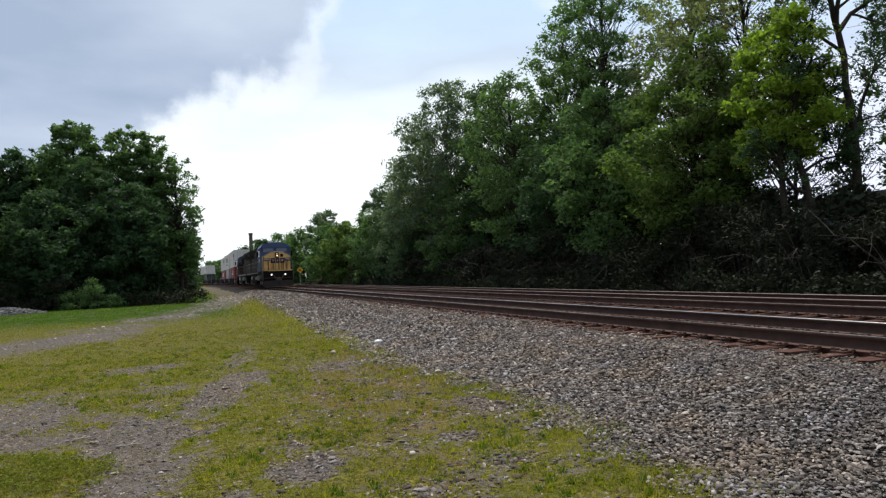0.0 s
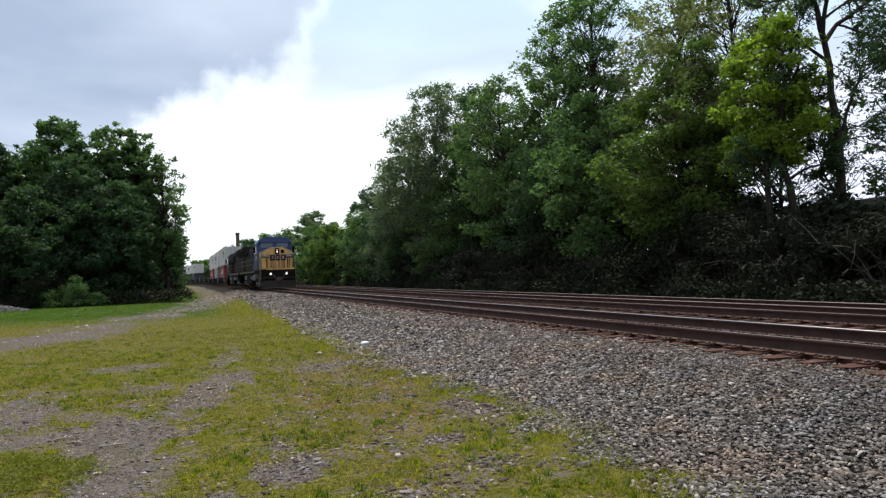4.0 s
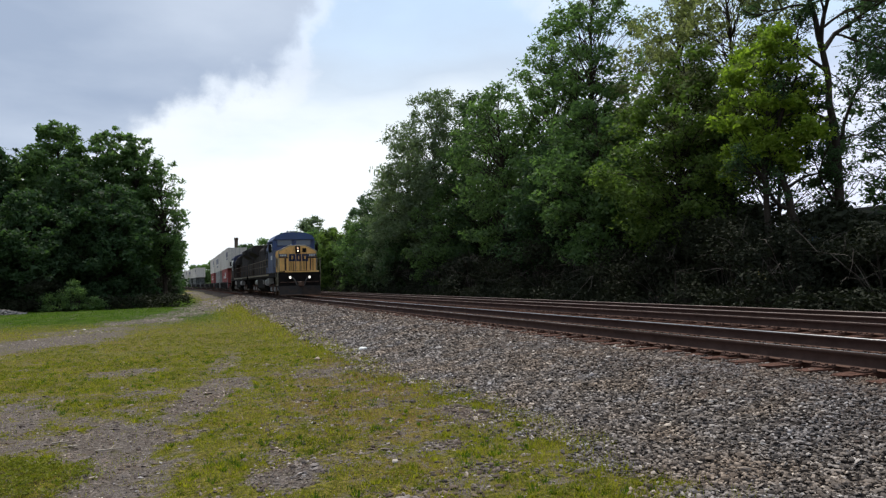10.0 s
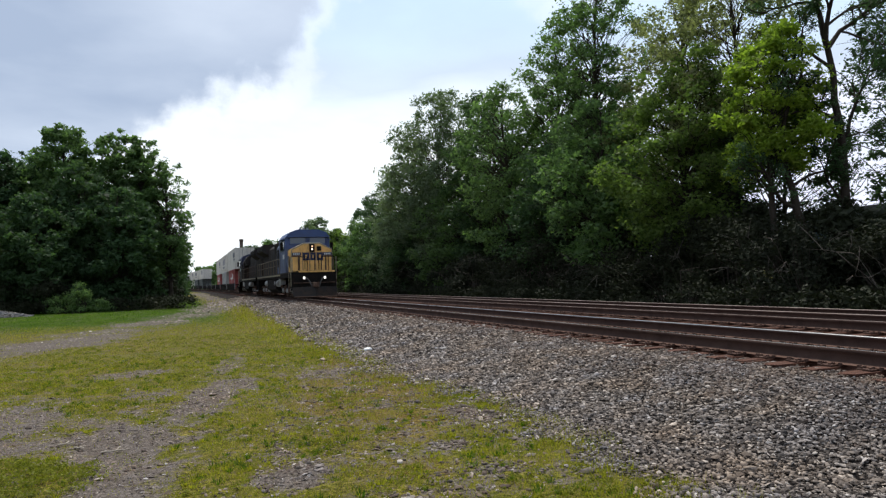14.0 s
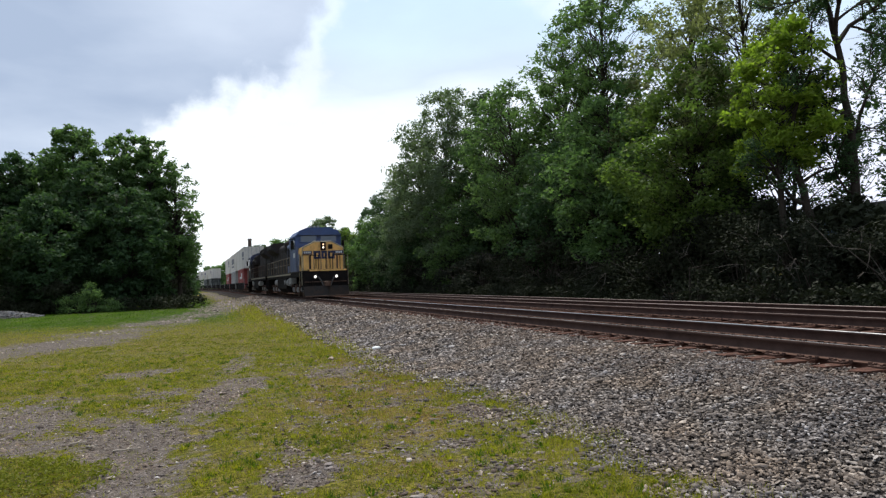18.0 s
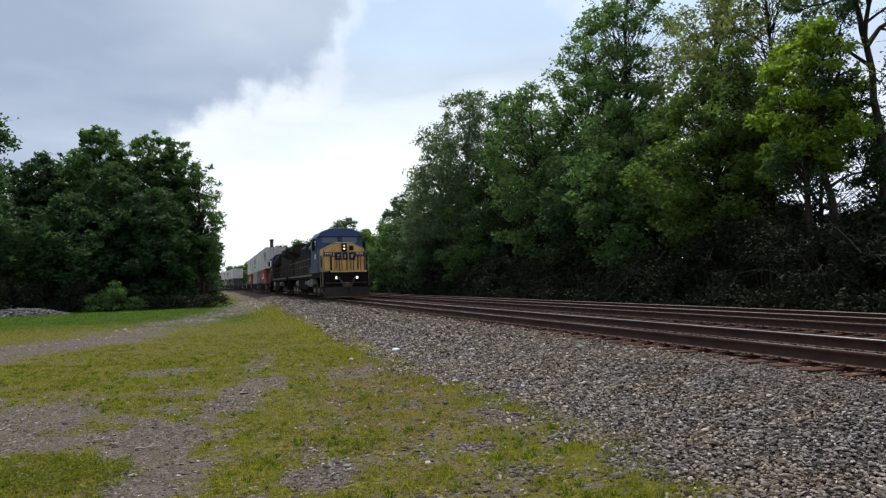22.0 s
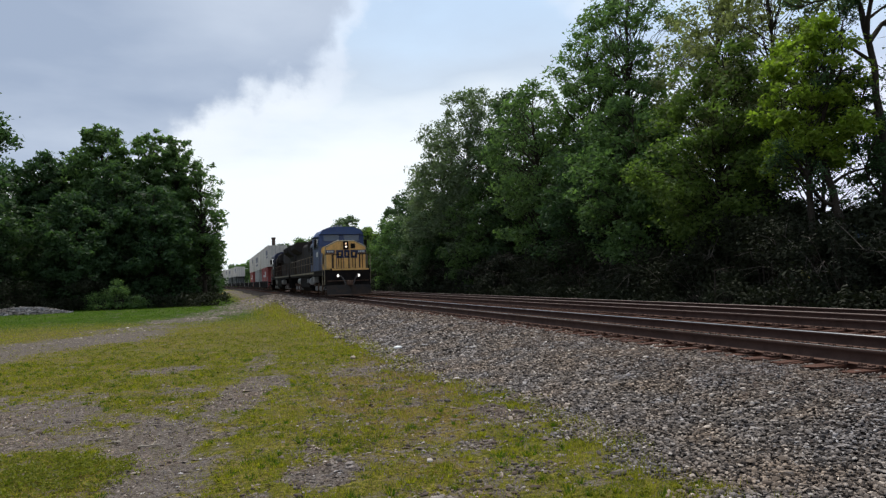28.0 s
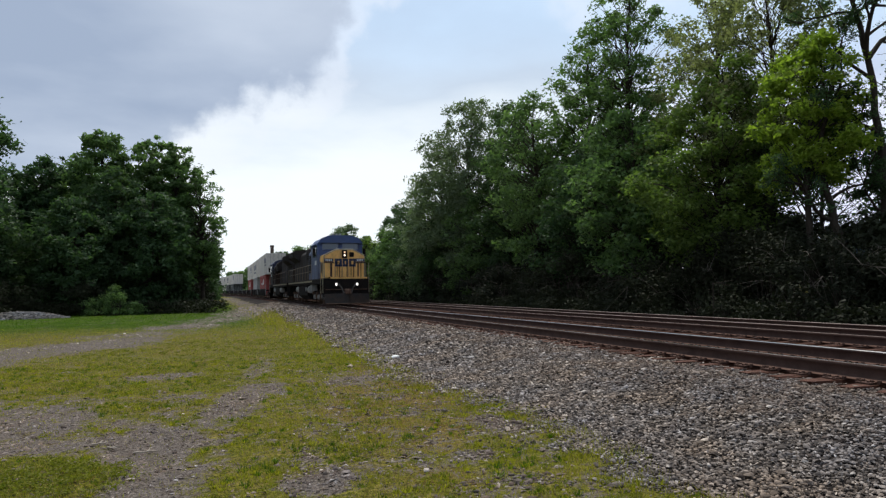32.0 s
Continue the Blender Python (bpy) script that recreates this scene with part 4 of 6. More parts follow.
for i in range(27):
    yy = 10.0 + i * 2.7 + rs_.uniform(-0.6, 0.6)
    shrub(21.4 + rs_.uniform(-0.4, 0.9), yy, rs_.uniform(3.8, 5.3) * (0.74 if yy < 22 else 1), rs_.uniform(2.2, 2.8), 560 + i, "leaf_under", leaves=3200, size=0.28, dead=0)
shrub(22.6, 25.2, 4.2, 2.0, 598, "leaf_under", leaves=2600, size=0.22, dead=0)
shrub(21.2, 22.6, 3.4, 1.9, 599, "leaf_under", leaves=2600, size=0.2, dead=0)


def weeds():
    """Low weeds and saplings at the foot of the wood, too many to count."""
    rs = np.random.RandomState(77)
    n = 900
    y = 9 + 105 * rs.uniform(0, 1, n) ** 1.3
    x = 17.1 + rs.uniform(-0.4, 0.9, n)
    c = np.c_[x, y, height_at(x, y) + rs.uniform(0.05, 0.8, n)]
    v, f = leaf_blades(rs, c, rs.uniform(0.25, 0.5, n), np.full(n, 26), 0.11)
    tagged(obj_np("weeds", v, f, M["leaf_under"]), "weeds along the foot of the wood, leaves coloured as shaded", "weeds", kind="stuff")
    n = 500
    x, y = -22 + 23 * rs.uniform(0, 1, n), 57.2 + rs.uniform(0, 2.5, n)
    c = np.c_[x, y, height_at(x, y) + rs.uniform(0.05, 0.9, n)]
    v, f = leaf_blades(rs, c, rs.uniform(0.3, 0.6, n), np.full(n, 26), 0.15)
    tagged(obj_np("weeds", v, f, M["leaf_under"]), "weeds along the foot of the left trees, leaves coloured as shaded", "weeds", kind="stuff")


weeds()
for i, (sx, sy, sh, sr) in enumerate([(-8.3, 57.0, 1.3, 1.2), (-7.0, 56.6, 2.2, 0.7), (-6.0, 57.0, 1.0, 1.0), (-9.5, 58.5, 2.6, 2.2), (-14.0, 57.5, 2.8, 2.4), (-3.2, 63.5, 2.6, 1.9), (-18.5, 57.0, 3.0, 2.6), (-1.4, 69.0, 2.4, 1.6)]):
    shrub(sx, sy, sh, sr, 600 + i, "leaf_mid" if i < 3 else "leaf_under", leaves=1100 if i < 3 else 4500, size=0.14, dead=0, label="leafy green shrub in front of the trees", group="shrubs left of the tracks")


# ---- the train ----
M.update(
    yellow=surface("faded_yellow_paint", (0.85, 0.48, 0.14), (0.14, 0.07, 0.03), 0.6, 0.5, 0.0, 2.0, 25, 0.002, stretch=(1, 1, 0.5)),
    blue=surface("dark_blue_paint", (0.026, 0.062, 0.19), (0.03, 0.03, 0.035), 0.4, 0.45, 0.0, 1.2, 25, 0.002),
    navy=surface("navy_stripe_paint", (0.012, 0.018, 0.06), (0.02, 0.02, 0.02), 0.3, 0.5),
    grey=surface("dirty_grey_blue_paint", (0.085, 0.115, 0.20), (0.055, 0.038, 0.028), 0.7, 0.55, 0.0, 1.0, 20, 0.002, stretch=(1, 1, 0.35)),
    soot=surface("sooty_hood_paint", (0.027, 0.024, 0.023), (0.055, 0.028, 0.019), 0.6, 0.8, 0.0, 1.0, 20, 0.002, stretch=(1, 1, 0.35), spec=0.25),
    black=surface("grimy_black_steel", (0.009, 0.008, 0.0075), (0.040, 0.026, 0.018), 0.5, 0.9, 0.0, 2.5, 30, 0.003, spec=0.15),
    plow=surface("worn_plough_steel", (0.020, 0.017, 0.015), (0.065, 0.042, 0.028), 0.7, 0.8, 0.0, 2.0, 25, 0.003, spec=0.25),
    brown=surface("rust_brown_machinery", (0.10, 0.055, 0.035), (0.02, 0.016, 0.014), 0.5, 0.8, 0.0, 2.5, 30, 0.003),
    sill=surface("worn_light_sill_paint", (0.28, 0.24, 0.16), (0.08, 0.06, 0.04), 0.5, 0.6),
    railing=surface("worn_railing_paint", (0.17, 0.125, 0.07), (0.06, 0.04, 0.03), 0.6, 0.6),
    steel=surface("dull_pale_metal", (0.36, 0.36, 0.35), (0.09, 0.075, 0.06), 0.5, 0.5, 0.6),
    # glass lightened to blue-grey, with reflected sky put into its colour
    glass=glass_material("dark_cab_glass", (0.07, 0.10, 0.15)),
    lamp_on=glow("lit_lamp", (1.0, 0.80, 0.62), 1.5),
    lamp_dim=glow("dimmer_lamp", (1.0, 0.60, 0.36), 0.8),
    ditch_on=glow("lit_ditch_lamp", (1.0, 0.95, 0.88), 1.1),
    hose=surface("grimy_rubber_hose", (0.07, 0.065, 0.06), (0.03, 0.025, 0.02), 0.5, 0.7),
    pale=surface("pale_lettering", (0.62, 0.62, 0.60), (0.2, 0.18, 0.15), 0.3, 0.6),
    white=surface("white_container_paint", (0.64, 0.60, 0.53), (0.24, 0.20, 0.15), 0.4, 0.6, 0.0, 0.7, 14, 0.002, stretch=(1, 1, 0.3)),
    red=surface("red_container_paint", (0.30, 0.045, 0.04), (0.14, 0.05, 0.035), 0.4, 0.6, 0.0, 0.7, 14, 0.002, stretch=(1, 1, 0.3)),
    cgrey=surface("grey_container_paint", (0.36, 0.355, 0.34), (0.13, 0.11, 0.09), 0.4, 0.6, 0.0, 0.7, 14, 0.002, stretch=(1, 1, 0.3)),
    olive=surface("dark_container_paint", (0.045, 0.055, 0.05), (0.03, 0.025, 0.02), 0.4, 0.6, 0.0, 0.7, 14, 0.002),
)
WHEEL_R = 0.52
WHEELS = []          # (wheel, offset) of every wheelset that turns


def wheelset(parent, y, r=WHEEL_R):
    bm = bmesh.new()
    prof = [(0.0, 0.09), (0.16, 0.09), (0.17, 0.05), (r - 0.09, 0.035), (r - 0.07, 0.0), (r + 0.026, 0.0), (r + 0.02, 0.03), (r, 0.035), (r - 0.012, 0.135), (r - 0.08, 0.14), (r - 0.1, 0.1), (0.2, 0.13), (0.17, 0.18), (0.0, 0.18)]
    n = 20
    for side in (-1, 1):
        rings = []
        for k in range(n):
            a = 2 * math.pi * k / n
            rings.append([bm.verts.new((side * (0.685 + w), rad * math.cos(a), rad * math.sin(a))) for rad, w in prof])
        for k in range(n):
            A, B = rings[k], rings[(k + 1) % n]
            for j in range(len(prof) - 1):
                try:
                    bm.faces.new((A[j], B[j], B[j + 1], A[j + 1]))
                except ValueError:
                    pass
        for k in range(3):                       # spoke marks let the turning be seen
            a = 2 * math.pi * k / 3
            add_tube(bm, (side * 0.87, 0.1 * math.cos(a), 0.1 * math.sin(a)), (side * 0.865, 0.1 * math.cos(a), 0.1 * math.sin(a)), 0.03, seg=6)
    add_tube(bm, (-0.7, 0, 0), (0.7, 0, 0), 0.085, seg=12)
    bmesh.ops.remove_doubles(bm, verts=bm.verts, dist=1e-5)
    bmesh.ops.recalc_face_normals(bm, faces=bm.faces)
    w = part("wheelset", bm, [M["brown"]], parent, "rusty steel wheels on an axle")
    w.matrix_basis = pose(0, y, r)
    return w


def bogie(parent, y, axles, kind, frame_mat="black"):
    """A truck: side frames with springs and boxes, bolster and its wheelsets."""
    tr = part("truck", box(-0.95, 0.95, y - 0.22, y + 0.22, 0.55, 0.80, 0.03), M["black"], parent)
    half = max(axles) + 0.55
    for side in (-1, 1):
        bm = bmesh.new()
        x0, x1 = (side * 0.99, side * 1.11) if side > 0 else (side * 1.11, side * 0.99)
        pts = [(y - half, 0.62), (y - half, 0.80), (y - half + 0.35, 0.86)]
        for a, b in zip(axles, axles[1:]):
            pts += [(y + a + 0.35, 0.86), (y + (a + b) / 2 - 0.2, 0.98), (y + (a + b) / 2 + 0.2, 0.98), (y + b - 0.35, 0.86)]
        pts += [(y + half - 0.35, 0.86), (y + half, 0.80), (y + half, 0.62)]
        for a, b in list(zip(axles, axles[1:]))[::-1]:
            pts += [(y + b - 0.3, 0.66), (y + (a + b) / 2 + 0.25, 0.38), (y + (a + b) / 2 - 0.25, 0.38), (y + a + 0.3, 0.66)]
        add_prism(bm, pts, "x", x0, x1)
        part("side_frame", bm, M[frame_mat], tr)
        for a, b in zip(axles, axles[1:]):
            for d in (-0.14, 0.14):
                part("coil_spring", tube((side * 1.14, y + (a + b) / 2 + d, 0.42), (side * 1.14, y + (a + b) / 2 + d, 0.72), 0.075), M["brown"], tr)
        for a in axles:
            part("axle_box", add_tube(box(side * 1.14 - 0.07, side * 1.14 + 0.07, y + a - 0.17, y + a + 0.17, 0.36, 0.70, 0.03), (side * 1.12, y + a, 0.52), (side * 1.24, y + a, 0.52), 0.11), M["steel"] if kind == "loco" else M["brown"], tr)
            if kind == "loco":
                part("brake_cylinder", tube((side * 1.16, y + a + 0.45, 0.82), (side * 1.16, y + a + 0.75, 0.78), 0.1), M["brown"], tr)
    for a in axles:
        WHEELS.append(wheelset(tr, y + a, WHEEL_R if kind == "loco" else 0.46))
    return tr


def handrail(parent, x, y0, y1, z0, z1, count, mat="steel"):
    ys = np.linspace(y0, y1, count)
    for yy in ys:
        part("handrail_post", tube((x, yy, z0), (x, yy, z1), 0.022, seg=6), M[mat], parent)
    part("handrail", tube((x, y0, z1), (x, y1, z1), 0.024, seg=6), M[mat], parent)
    part("mid_rail", tube((x, y0, (z0 + z1) / 2 + 0.05), (x, y1, (z0 + z1) / 2 + 0.05), 0.016, seg=6), M[mat], parent)


def locomotive(name, label, face, side, hood, roof, lights):
    """A six-axle road locomotive with a broad cab; the front plate is at y = 0, the rails at z = 0."""
    th = empty(name, label=label, category="locomotive")
    P = lambda n, bm, m, lab="", par=None: part(n, bm, M[m], par or th, lab)
    # frame, walkway and pilot
    P("underframe", box(-1.5, 1.5, 0.25, 21.3, 1.30, 1.58, 0.03), "black")
    P("walkway", box(-1.54, 1.54, 0.2, 21.3, 1.582, 1.64, 0.015), hood)
    for s in (-1, 1):
        P("sill_stripe", box(s * 1.515 - 0.012, s * 1.515 + 0.012, 5.2, 21.2, 1.46, 1.575), "sill", "worn pale stripe along the sill")
    pil = P("pilot", prism([(-1.46, 0.52), (-1.46, 1.62), (1.46, 1.62), (1.46, 0.52)], "y", 0.0, 0.22), "black", "black steel end plate")
    bm = bmesh.new()
    for s in (-1, 1):
        a = [bm.verts.new(v) for v in ((0, -0.62, 0.78), (s * 1.46, -0.10, 0.74), (s * 1.42, -0.42, 0.10), (0, -0.90, 0.10))]
        b = [bm.verts.new((v.co.x, v.co.y + 0.05, v.co.z)) for v in a]
        bm.faces.new(a), bm.faces.new(b[::-1])
        for i in range(4):
            bm.faces.new((a[i], b[i], b[(i + 1) % 4], a[(i + 1) % 4]))
    bmesh.ops.recalc_face_normals(bm, faces=bm.faces)
    P("snow_plow", bm, "plow", "grimy black snow plough", pil)
    P("plow_edge", tube((-1.40, -0.44, 0.12), (0, -0.93, 0.12), 0.035, seg=6), "brown", "rust-worn lower edge", pil)
    P("plow_edge", tube((0, -0.93, 0.12), (1.40, -0.44, 0.12), 0.035, seg=6), "brown", "rust-worn lower edge", pil)
    P("uncoupling_lever", tube((-1.35, -0.06, 1.02), (1.35, -0.06, 1.02), 0.022, seg=6), "brown", "bent steel lever", pil)
    for s in (-1, 1):
        P("plow_brace", tube((s * 0.7, -0.5, 0.45), (s * 0.7, 0.05, 0.8), 0.04), "black", "", pil)
    cp = P("coupler", box(-0.13, 0.13, -0.55, 0.1, 0.78, 1.0, 0.04), "brown", "rusty knuckle coupler")
    P("knuckle", add_tube(box(-0.18, 0.04, -0.82, -0.5, 0.74, 1.04, 0.05), (0.1, -0.66, 0.74), (0.1, -0.66, 1.04), 0.1), "brown", "", cp)
    for s in (-1, 1):
        bm = bmesh.new()
        pts = [Vector((s * 0.62, -0.05, 1.22)), Vector((s * 0.52, -0.3, 1.25)), Vector((s * 0.36, -0.42, 1.08)), Vector((s * 0.25, -0.48, 0.8)), Vector((s * 0.2, -0.5, 0.55))]
        for a, b in zip(pts, pts[1:]):
            add_tube(bm, a, b, 0.035, seg=8)
        P("air_hose", bm, "hose", "grey air brake hose", pil)
        for k in range(3):
            P("jumper_hose", tube((s * (0.8 + 0.12 * k), -0.06, 1.1), (s * (0.78 + 0.12 * k), -0.12, 0.66), 0.022, seg=6), "black", "", pil)
        dl = P("ditch_light", tube((s * 0.68, 0.05, 1.27), (s * 0.68, -0.14, 1.27), 0.15, seg=16), "black", "round ditch light", pil)
        if lights:
            P("lens", tube((s * 0.68, -0.141, 1.27), (s * 0.68, -0.16, 1.27), 0.075, seg=16), "ditch_on", "lit white lens", dl)
        for k in range(4):
            P("step", box(s * 1.5 - 0.28 if s > 0 else s * 1.5, s * 1.5 if s > 0 else s * 1.5 + 0.28, 0.25, 0.95, 0.42 + 0.30 * k, 0.45 + 0.30 * k), "black", "", pil)
        P("step_side", box(s * 1.49 - 0.02, s * 1.49 + 0.02, 0.22, 0.27, 0.35, 1.6), "black", "", pil)
        P("grab_iron", tube((s * 1.5, 0.1, 0.8), (s * 1.5, 0.1, 2.6), 0.022, seg=6), "sill")
        P("grab_iron", tube((s * 1.5, 1.0, 0.8), (s * 1.5, 1.0, 2.6), 0.022, seg=6), "sill")
    # porch railing across the front
    P("porch_rail", box(-1.02, 1.38, -0.02, 0.05, 1.60, 1.70, 0.02), "yellow" if face == "yellow" else face)
    for xx in (-0.92, -0.42, 0.06, 0.5, 0.98, 1.35):
        P("porch_post", tube((xx, 0.08, 1.62), (xx, 0.08, 2.58), 0.024, seg=6), "black")
    P("porch_handrail", tube((-0.92, 0.08, 2.58), (-0.42, 0.08, 2.58), 0.022, seg=6), "black")
    P("porch_handrail", tube((0.5, 0.08, 2.58), (1.35, 0.08, 2.58), 0.022, seg=6), "black")
    # nose
    nose_pts = [(-1.34, 1.64), (-1.36, 2.9), (-1.33, 3.10), (-0.55, 3.48), (0.55, 3.48), (1.33, 3.10), (1.36, 2.9), (1.34, 1.64)]
    nose = P("nose", prism(nose_pts, "y", 0.62, 2.3), face, "yellow cab nose with dark grime" if face == "yellow" else "")
    bmn = bmesh.new()
    bmn.from_mesh(nose.data)
    bmesh.ops.bevel(bmn, geom=[e for e in bmn.edges if all(v.co.y < 0.7 for v in e.verts)], offset=0.09, segments=3, affect="EDGES", profile=0.5)
    bmn.to_mesh(nose.data)
    bmn.free()
    # pale edge round the top of the nose
    for (xa, za), (xb, zb) in zip(nose_pts[2:5], nose_pts[3:6]):
        P("nose_edge", tube((xa, 0.66, za - 0.03), (xb, 0.66, zb - 0.03), 0.045, seg=8), "sill" if face == "yellow" else face, "pale strip along the edge", nose)
    for s in (-1, 1):
        P("nose_corner", tube((s * 1.32, 0.66, 1.66), (s * 1.325, 0.66, 3.06), 0.04, seg=8), "sill" if face == "yellow" else face, "pale strip along the edge", nose)
        P("rust_streak", box(s * 0.9 - 0.05, s * 0.9 + 0.05, 0.606, 0.625, 1.75, 2.58), "brown" if face == "yellow" else face, "brown streak of rust below the board", nose)
    for s, lab in ((-1, ""), (1, "")):
        nb = P("number_board", box(s * 1.03 - 0.29, s * 1.03 + 0.29, 0.585, 0.63, 2.68, 2.88, 0.015), "navy", "dark number board with pale bars", nose)
        P("board_trim", box(s * 1.03 - 0.33, s * 1.03 + 0.33, 0.592, 0.63, 2.60, 2.665, 0.01), "brown", "rusty trim under the board", nose)
        for k in range(4):
            P("number_bar", box(s * 1.03 - 0.22 + 0.115 * k, s * 1.03 - 0.14 + 0.115 * k, 0.578, 0.59, 2.72, 2.84), "pale", "", nb)
        P("panel_edge", box(s * 0.62 - 0.018, s * 0.62 + 0.018, 0.60, 0.63, 1.72, 2.9), "navy", "dark seam", nose)
    for xx in (-0.16, 0.22):
        P("door_edge", box(xx - 0.014, xx + 0.014, 0.598, 0.63, 1.72, 2.5), "navy", "dark seam", nose)
    P("nose_door", box(-0.14, 0.2, 0.596, 0.63, 1.74, 2.48, 0.012), face, "", nose)
    P("grab_iron", tube((0.42, 0.54, 1.8), (0.42, 0.54, 2.75), 0.02, seg=6), "black", "", nose)
    P("grab_iron", tube((-0.5, 0.54, 1.8), (-0.5, 0.54, 2.75), 0.02, seg=6), "black", "", nose)
    P("walk_mat", box(-1.05, 1.05, 0.60, 0.625, 1.66, 1.72), "black", "", nose)
    # the railroad's mark, as plain blue shapes
    if face == "yellow":
        for x0, x1, lean in ((-0.60, -0.18, 0.07), (-0.12, 0.24, 0.0), (0.30, 0.74, -0.07)):
            bm = bmesh.new()
            for u0, u1, z0, z1 in ((x0, x1, 2.735, 2.87), (x0, x1, 2.37, 2.505), (x0, x0 + 0.14, 2.508, 2.732), (x1 - 0.14, x1, 2.508, 2.732)):
                add_box(bm, u0, u1, 0.585, 0.612, z0, z1)
            P("blue_mark", bm, "navy", "dark blue painted block outline", nose)
    hl = P("headlight_box", box(-0.17, 0.17, 0.54, 0.64, 2.90, 3.42, 0.02), "black", "black twin headlight housing", nose)
    for zz in (3.08, 3.27):
        P("headlight", tube((0, 0.545, zz), (0, 0.515, zz), 0.06, seg=14), ("lamp_on" if zz < 3.2 else "lamp_dim") if lights else "glass", "round headlight lens", hl)
    P("bell_port", box(0.33, 0.62, 0.57, 0.63, 2.98, 3.28, 0.05), "black", "dark opening with rounded corners", nose)
    # cab
    cab_pts = [(-1.52, 1.64), (-1.52, 3.98), (-1.28, 4.30), (-0.75, 4.50), (0.75, 4.50), (1.28, 4.30), (1.52, 3.98), (1.52, 1.64)]
    cab = P("cab", prism(cab_pts, "y", 2.3, 5.3), side, "grey-blue cab with a blue roof")
    up_pts = [(-1.53, 3.20), (-1.53, 3.99), (-1.29, 4.32), (-0.76, 4.525), (0.76, 4.525), (1.29, 4.32), (1.53, 3.99), (1.53, 3.20)]
    P("cab_roof", prism(up_pts, "y", 2.24, 5.33), roof, "blue upper cab", cab)
    P("roof_brow", prism([(-1.5, 4.02), (-1.27, 4.34), (-0.75, 4.55), (0.75, 4.55), (1.27, 4.34), (1.5, 4.02), (1.40, 4.0), (-1.40, 4.0)], "y", 1.98, 2.35), roof, "", cab)
    for s in (-1, 1):
        ws = P("windshield_frame", box(s * 0.68 - 0.58, s * 0.68 + 0.58, 2.2, 2.26, 3.48, 4.0, 0.03), "blue", "", cab)
        P("windshield", box(s * 0.68 - 0.52, s * 0.68 + 0.52, 2.185, 2.202, 3.55, 3.96, 0.004), "glass", "dark cab windscreen", ws)
        for yy, w in ((3.0, 0.7), (4.05, 0.8)):
            sw = P("side_window_frame", box(s * 1.535 - 0.02, s * 1.535 + 0.02, yy - w / 2 - 0.05, yy + w / 2 + 0.05, 3.05, 3.75, 0.012), "navy", "", cab)
            P("side_window", box(s * 1.556 - 0.006, s * 1.556 + 0.006, yy - w / 2, yy + w / 2, 3.1, 3.70), "glass", "", sw)
        P("mirror", box(s * 1.72 - 0.1, s * 1.72 + 0.1, 2.5, 2.53, 3.1, 3.65, 0.01), "black", "", cab)
        P("cab_door", box(s * 1.525 - 0.012, s * 1.525 + 0.012, 4.62, 5.15, 1.75, 3.65, 0.01), side, "", cab)
        P("sun_shade", box(s * 1.6 - 0.12, s * 1.6 + 0.12, 2.6, 4.5, 3.84, 3.88, 0.01), roof, "", cab)
        P("nose_louvre", box(s * 1.46 - 0.012, s * 1.46 + 0.012, 1.1, 1.9, 2.0, 2.7, 0.008), side, "", nose)
    for xx in (-0.35, -0.12, 0.12):
        P("air_horn", tube((xx, 3.4, 4.66), (xx, 2.95, 4.68), 0.035, 0.085, 10), "steel", "", cab)
    P("antenna", box(-0.6, 0.6, 4.0, 4.6, 4.52, 4.58, 0.02), roof, "", cab)
    # hood, with its panels, doors and the radiator that overhangs behind
    hd = P("hood", prism([(-0.92, 1.64), (-0.92, 3.80), (-0.72, 4.05), (0.72, 4.05), (0.92, 3.80), (0.92, 1.64)], "y", 5.3, 20.9), hood, "long engine hood streaked with soot")
    P("blower_housing", prism([(-1.42, 1.64), (-1.42, 3.5), (-1.1, 3.95), (1.1, 3.95), (1.42, 3.5), (1.42, 1.64)], "y", 5.32, 7.3), side, "", hd)
    P("dynamic_brake_box", prism([(-1.3, 3.1), (-1.3, 3.92), (-1.0, 4.16), (1.0, 4.16), (1.3, 3.92), (1.3, 3.1)], "y", 7.3, 9.9), hood, "", hd)
    for s in (-1, 1):
        for k in range(3):               # tall dark intakes behind the cab
            P("intake", box(s * 1.425 - 0.012, s * 1.425 + 0.012, 5.5 + 0.58 * k, 5.92 + 0.58 * k, 2.1, 3.35, 0.008), "black", "dark air intake", hd)
        P("cab_mark", box(s * 1.527 - 0.008, s * 1.527 + 0.008, 2.75, 3.5, 2.55, 2.85), "pale", "pale lettering as a plain bar", cab)
    for s in (-1, 1):
        for k in range(13):
            y0 = 7.5 + k * 0.86
            if k < 11:
                P("hood_door", box(s * 0.935 - 0.014, s * 0.935 + 0.014, y0, y0 + 0.8, 1.78, 3.05 if k < 3 else 3.7, 0.01), hood, "", hd)
        P("grille", box(s * 1.31 - 0.012, s * 1.31 + 0.012, 7.55, 9.6, 3.2, 3.84, 0.01), "black", "dark air grille", hd)
        for k in range(8):
            P("grille_slat", box(s * 1.33 - 0.02, s * 1.33 + 0.02, 7.57, 9.58, 3.25 + 0.072 * k, 3.275 + 0.072 * k), hood, "", hd)
    rad = P("radiator", prism([(-0.95, 3.35), (-1.5, 3.72), (-1.5, 4.24), (-1.35, 4.36), (1.35, 4.36), (1.5, 4.24), (1.5, 3.72), (0.95, 3.35)], "y", 16.6, 20.95), hood, "overhanging radiator with grilles", None)
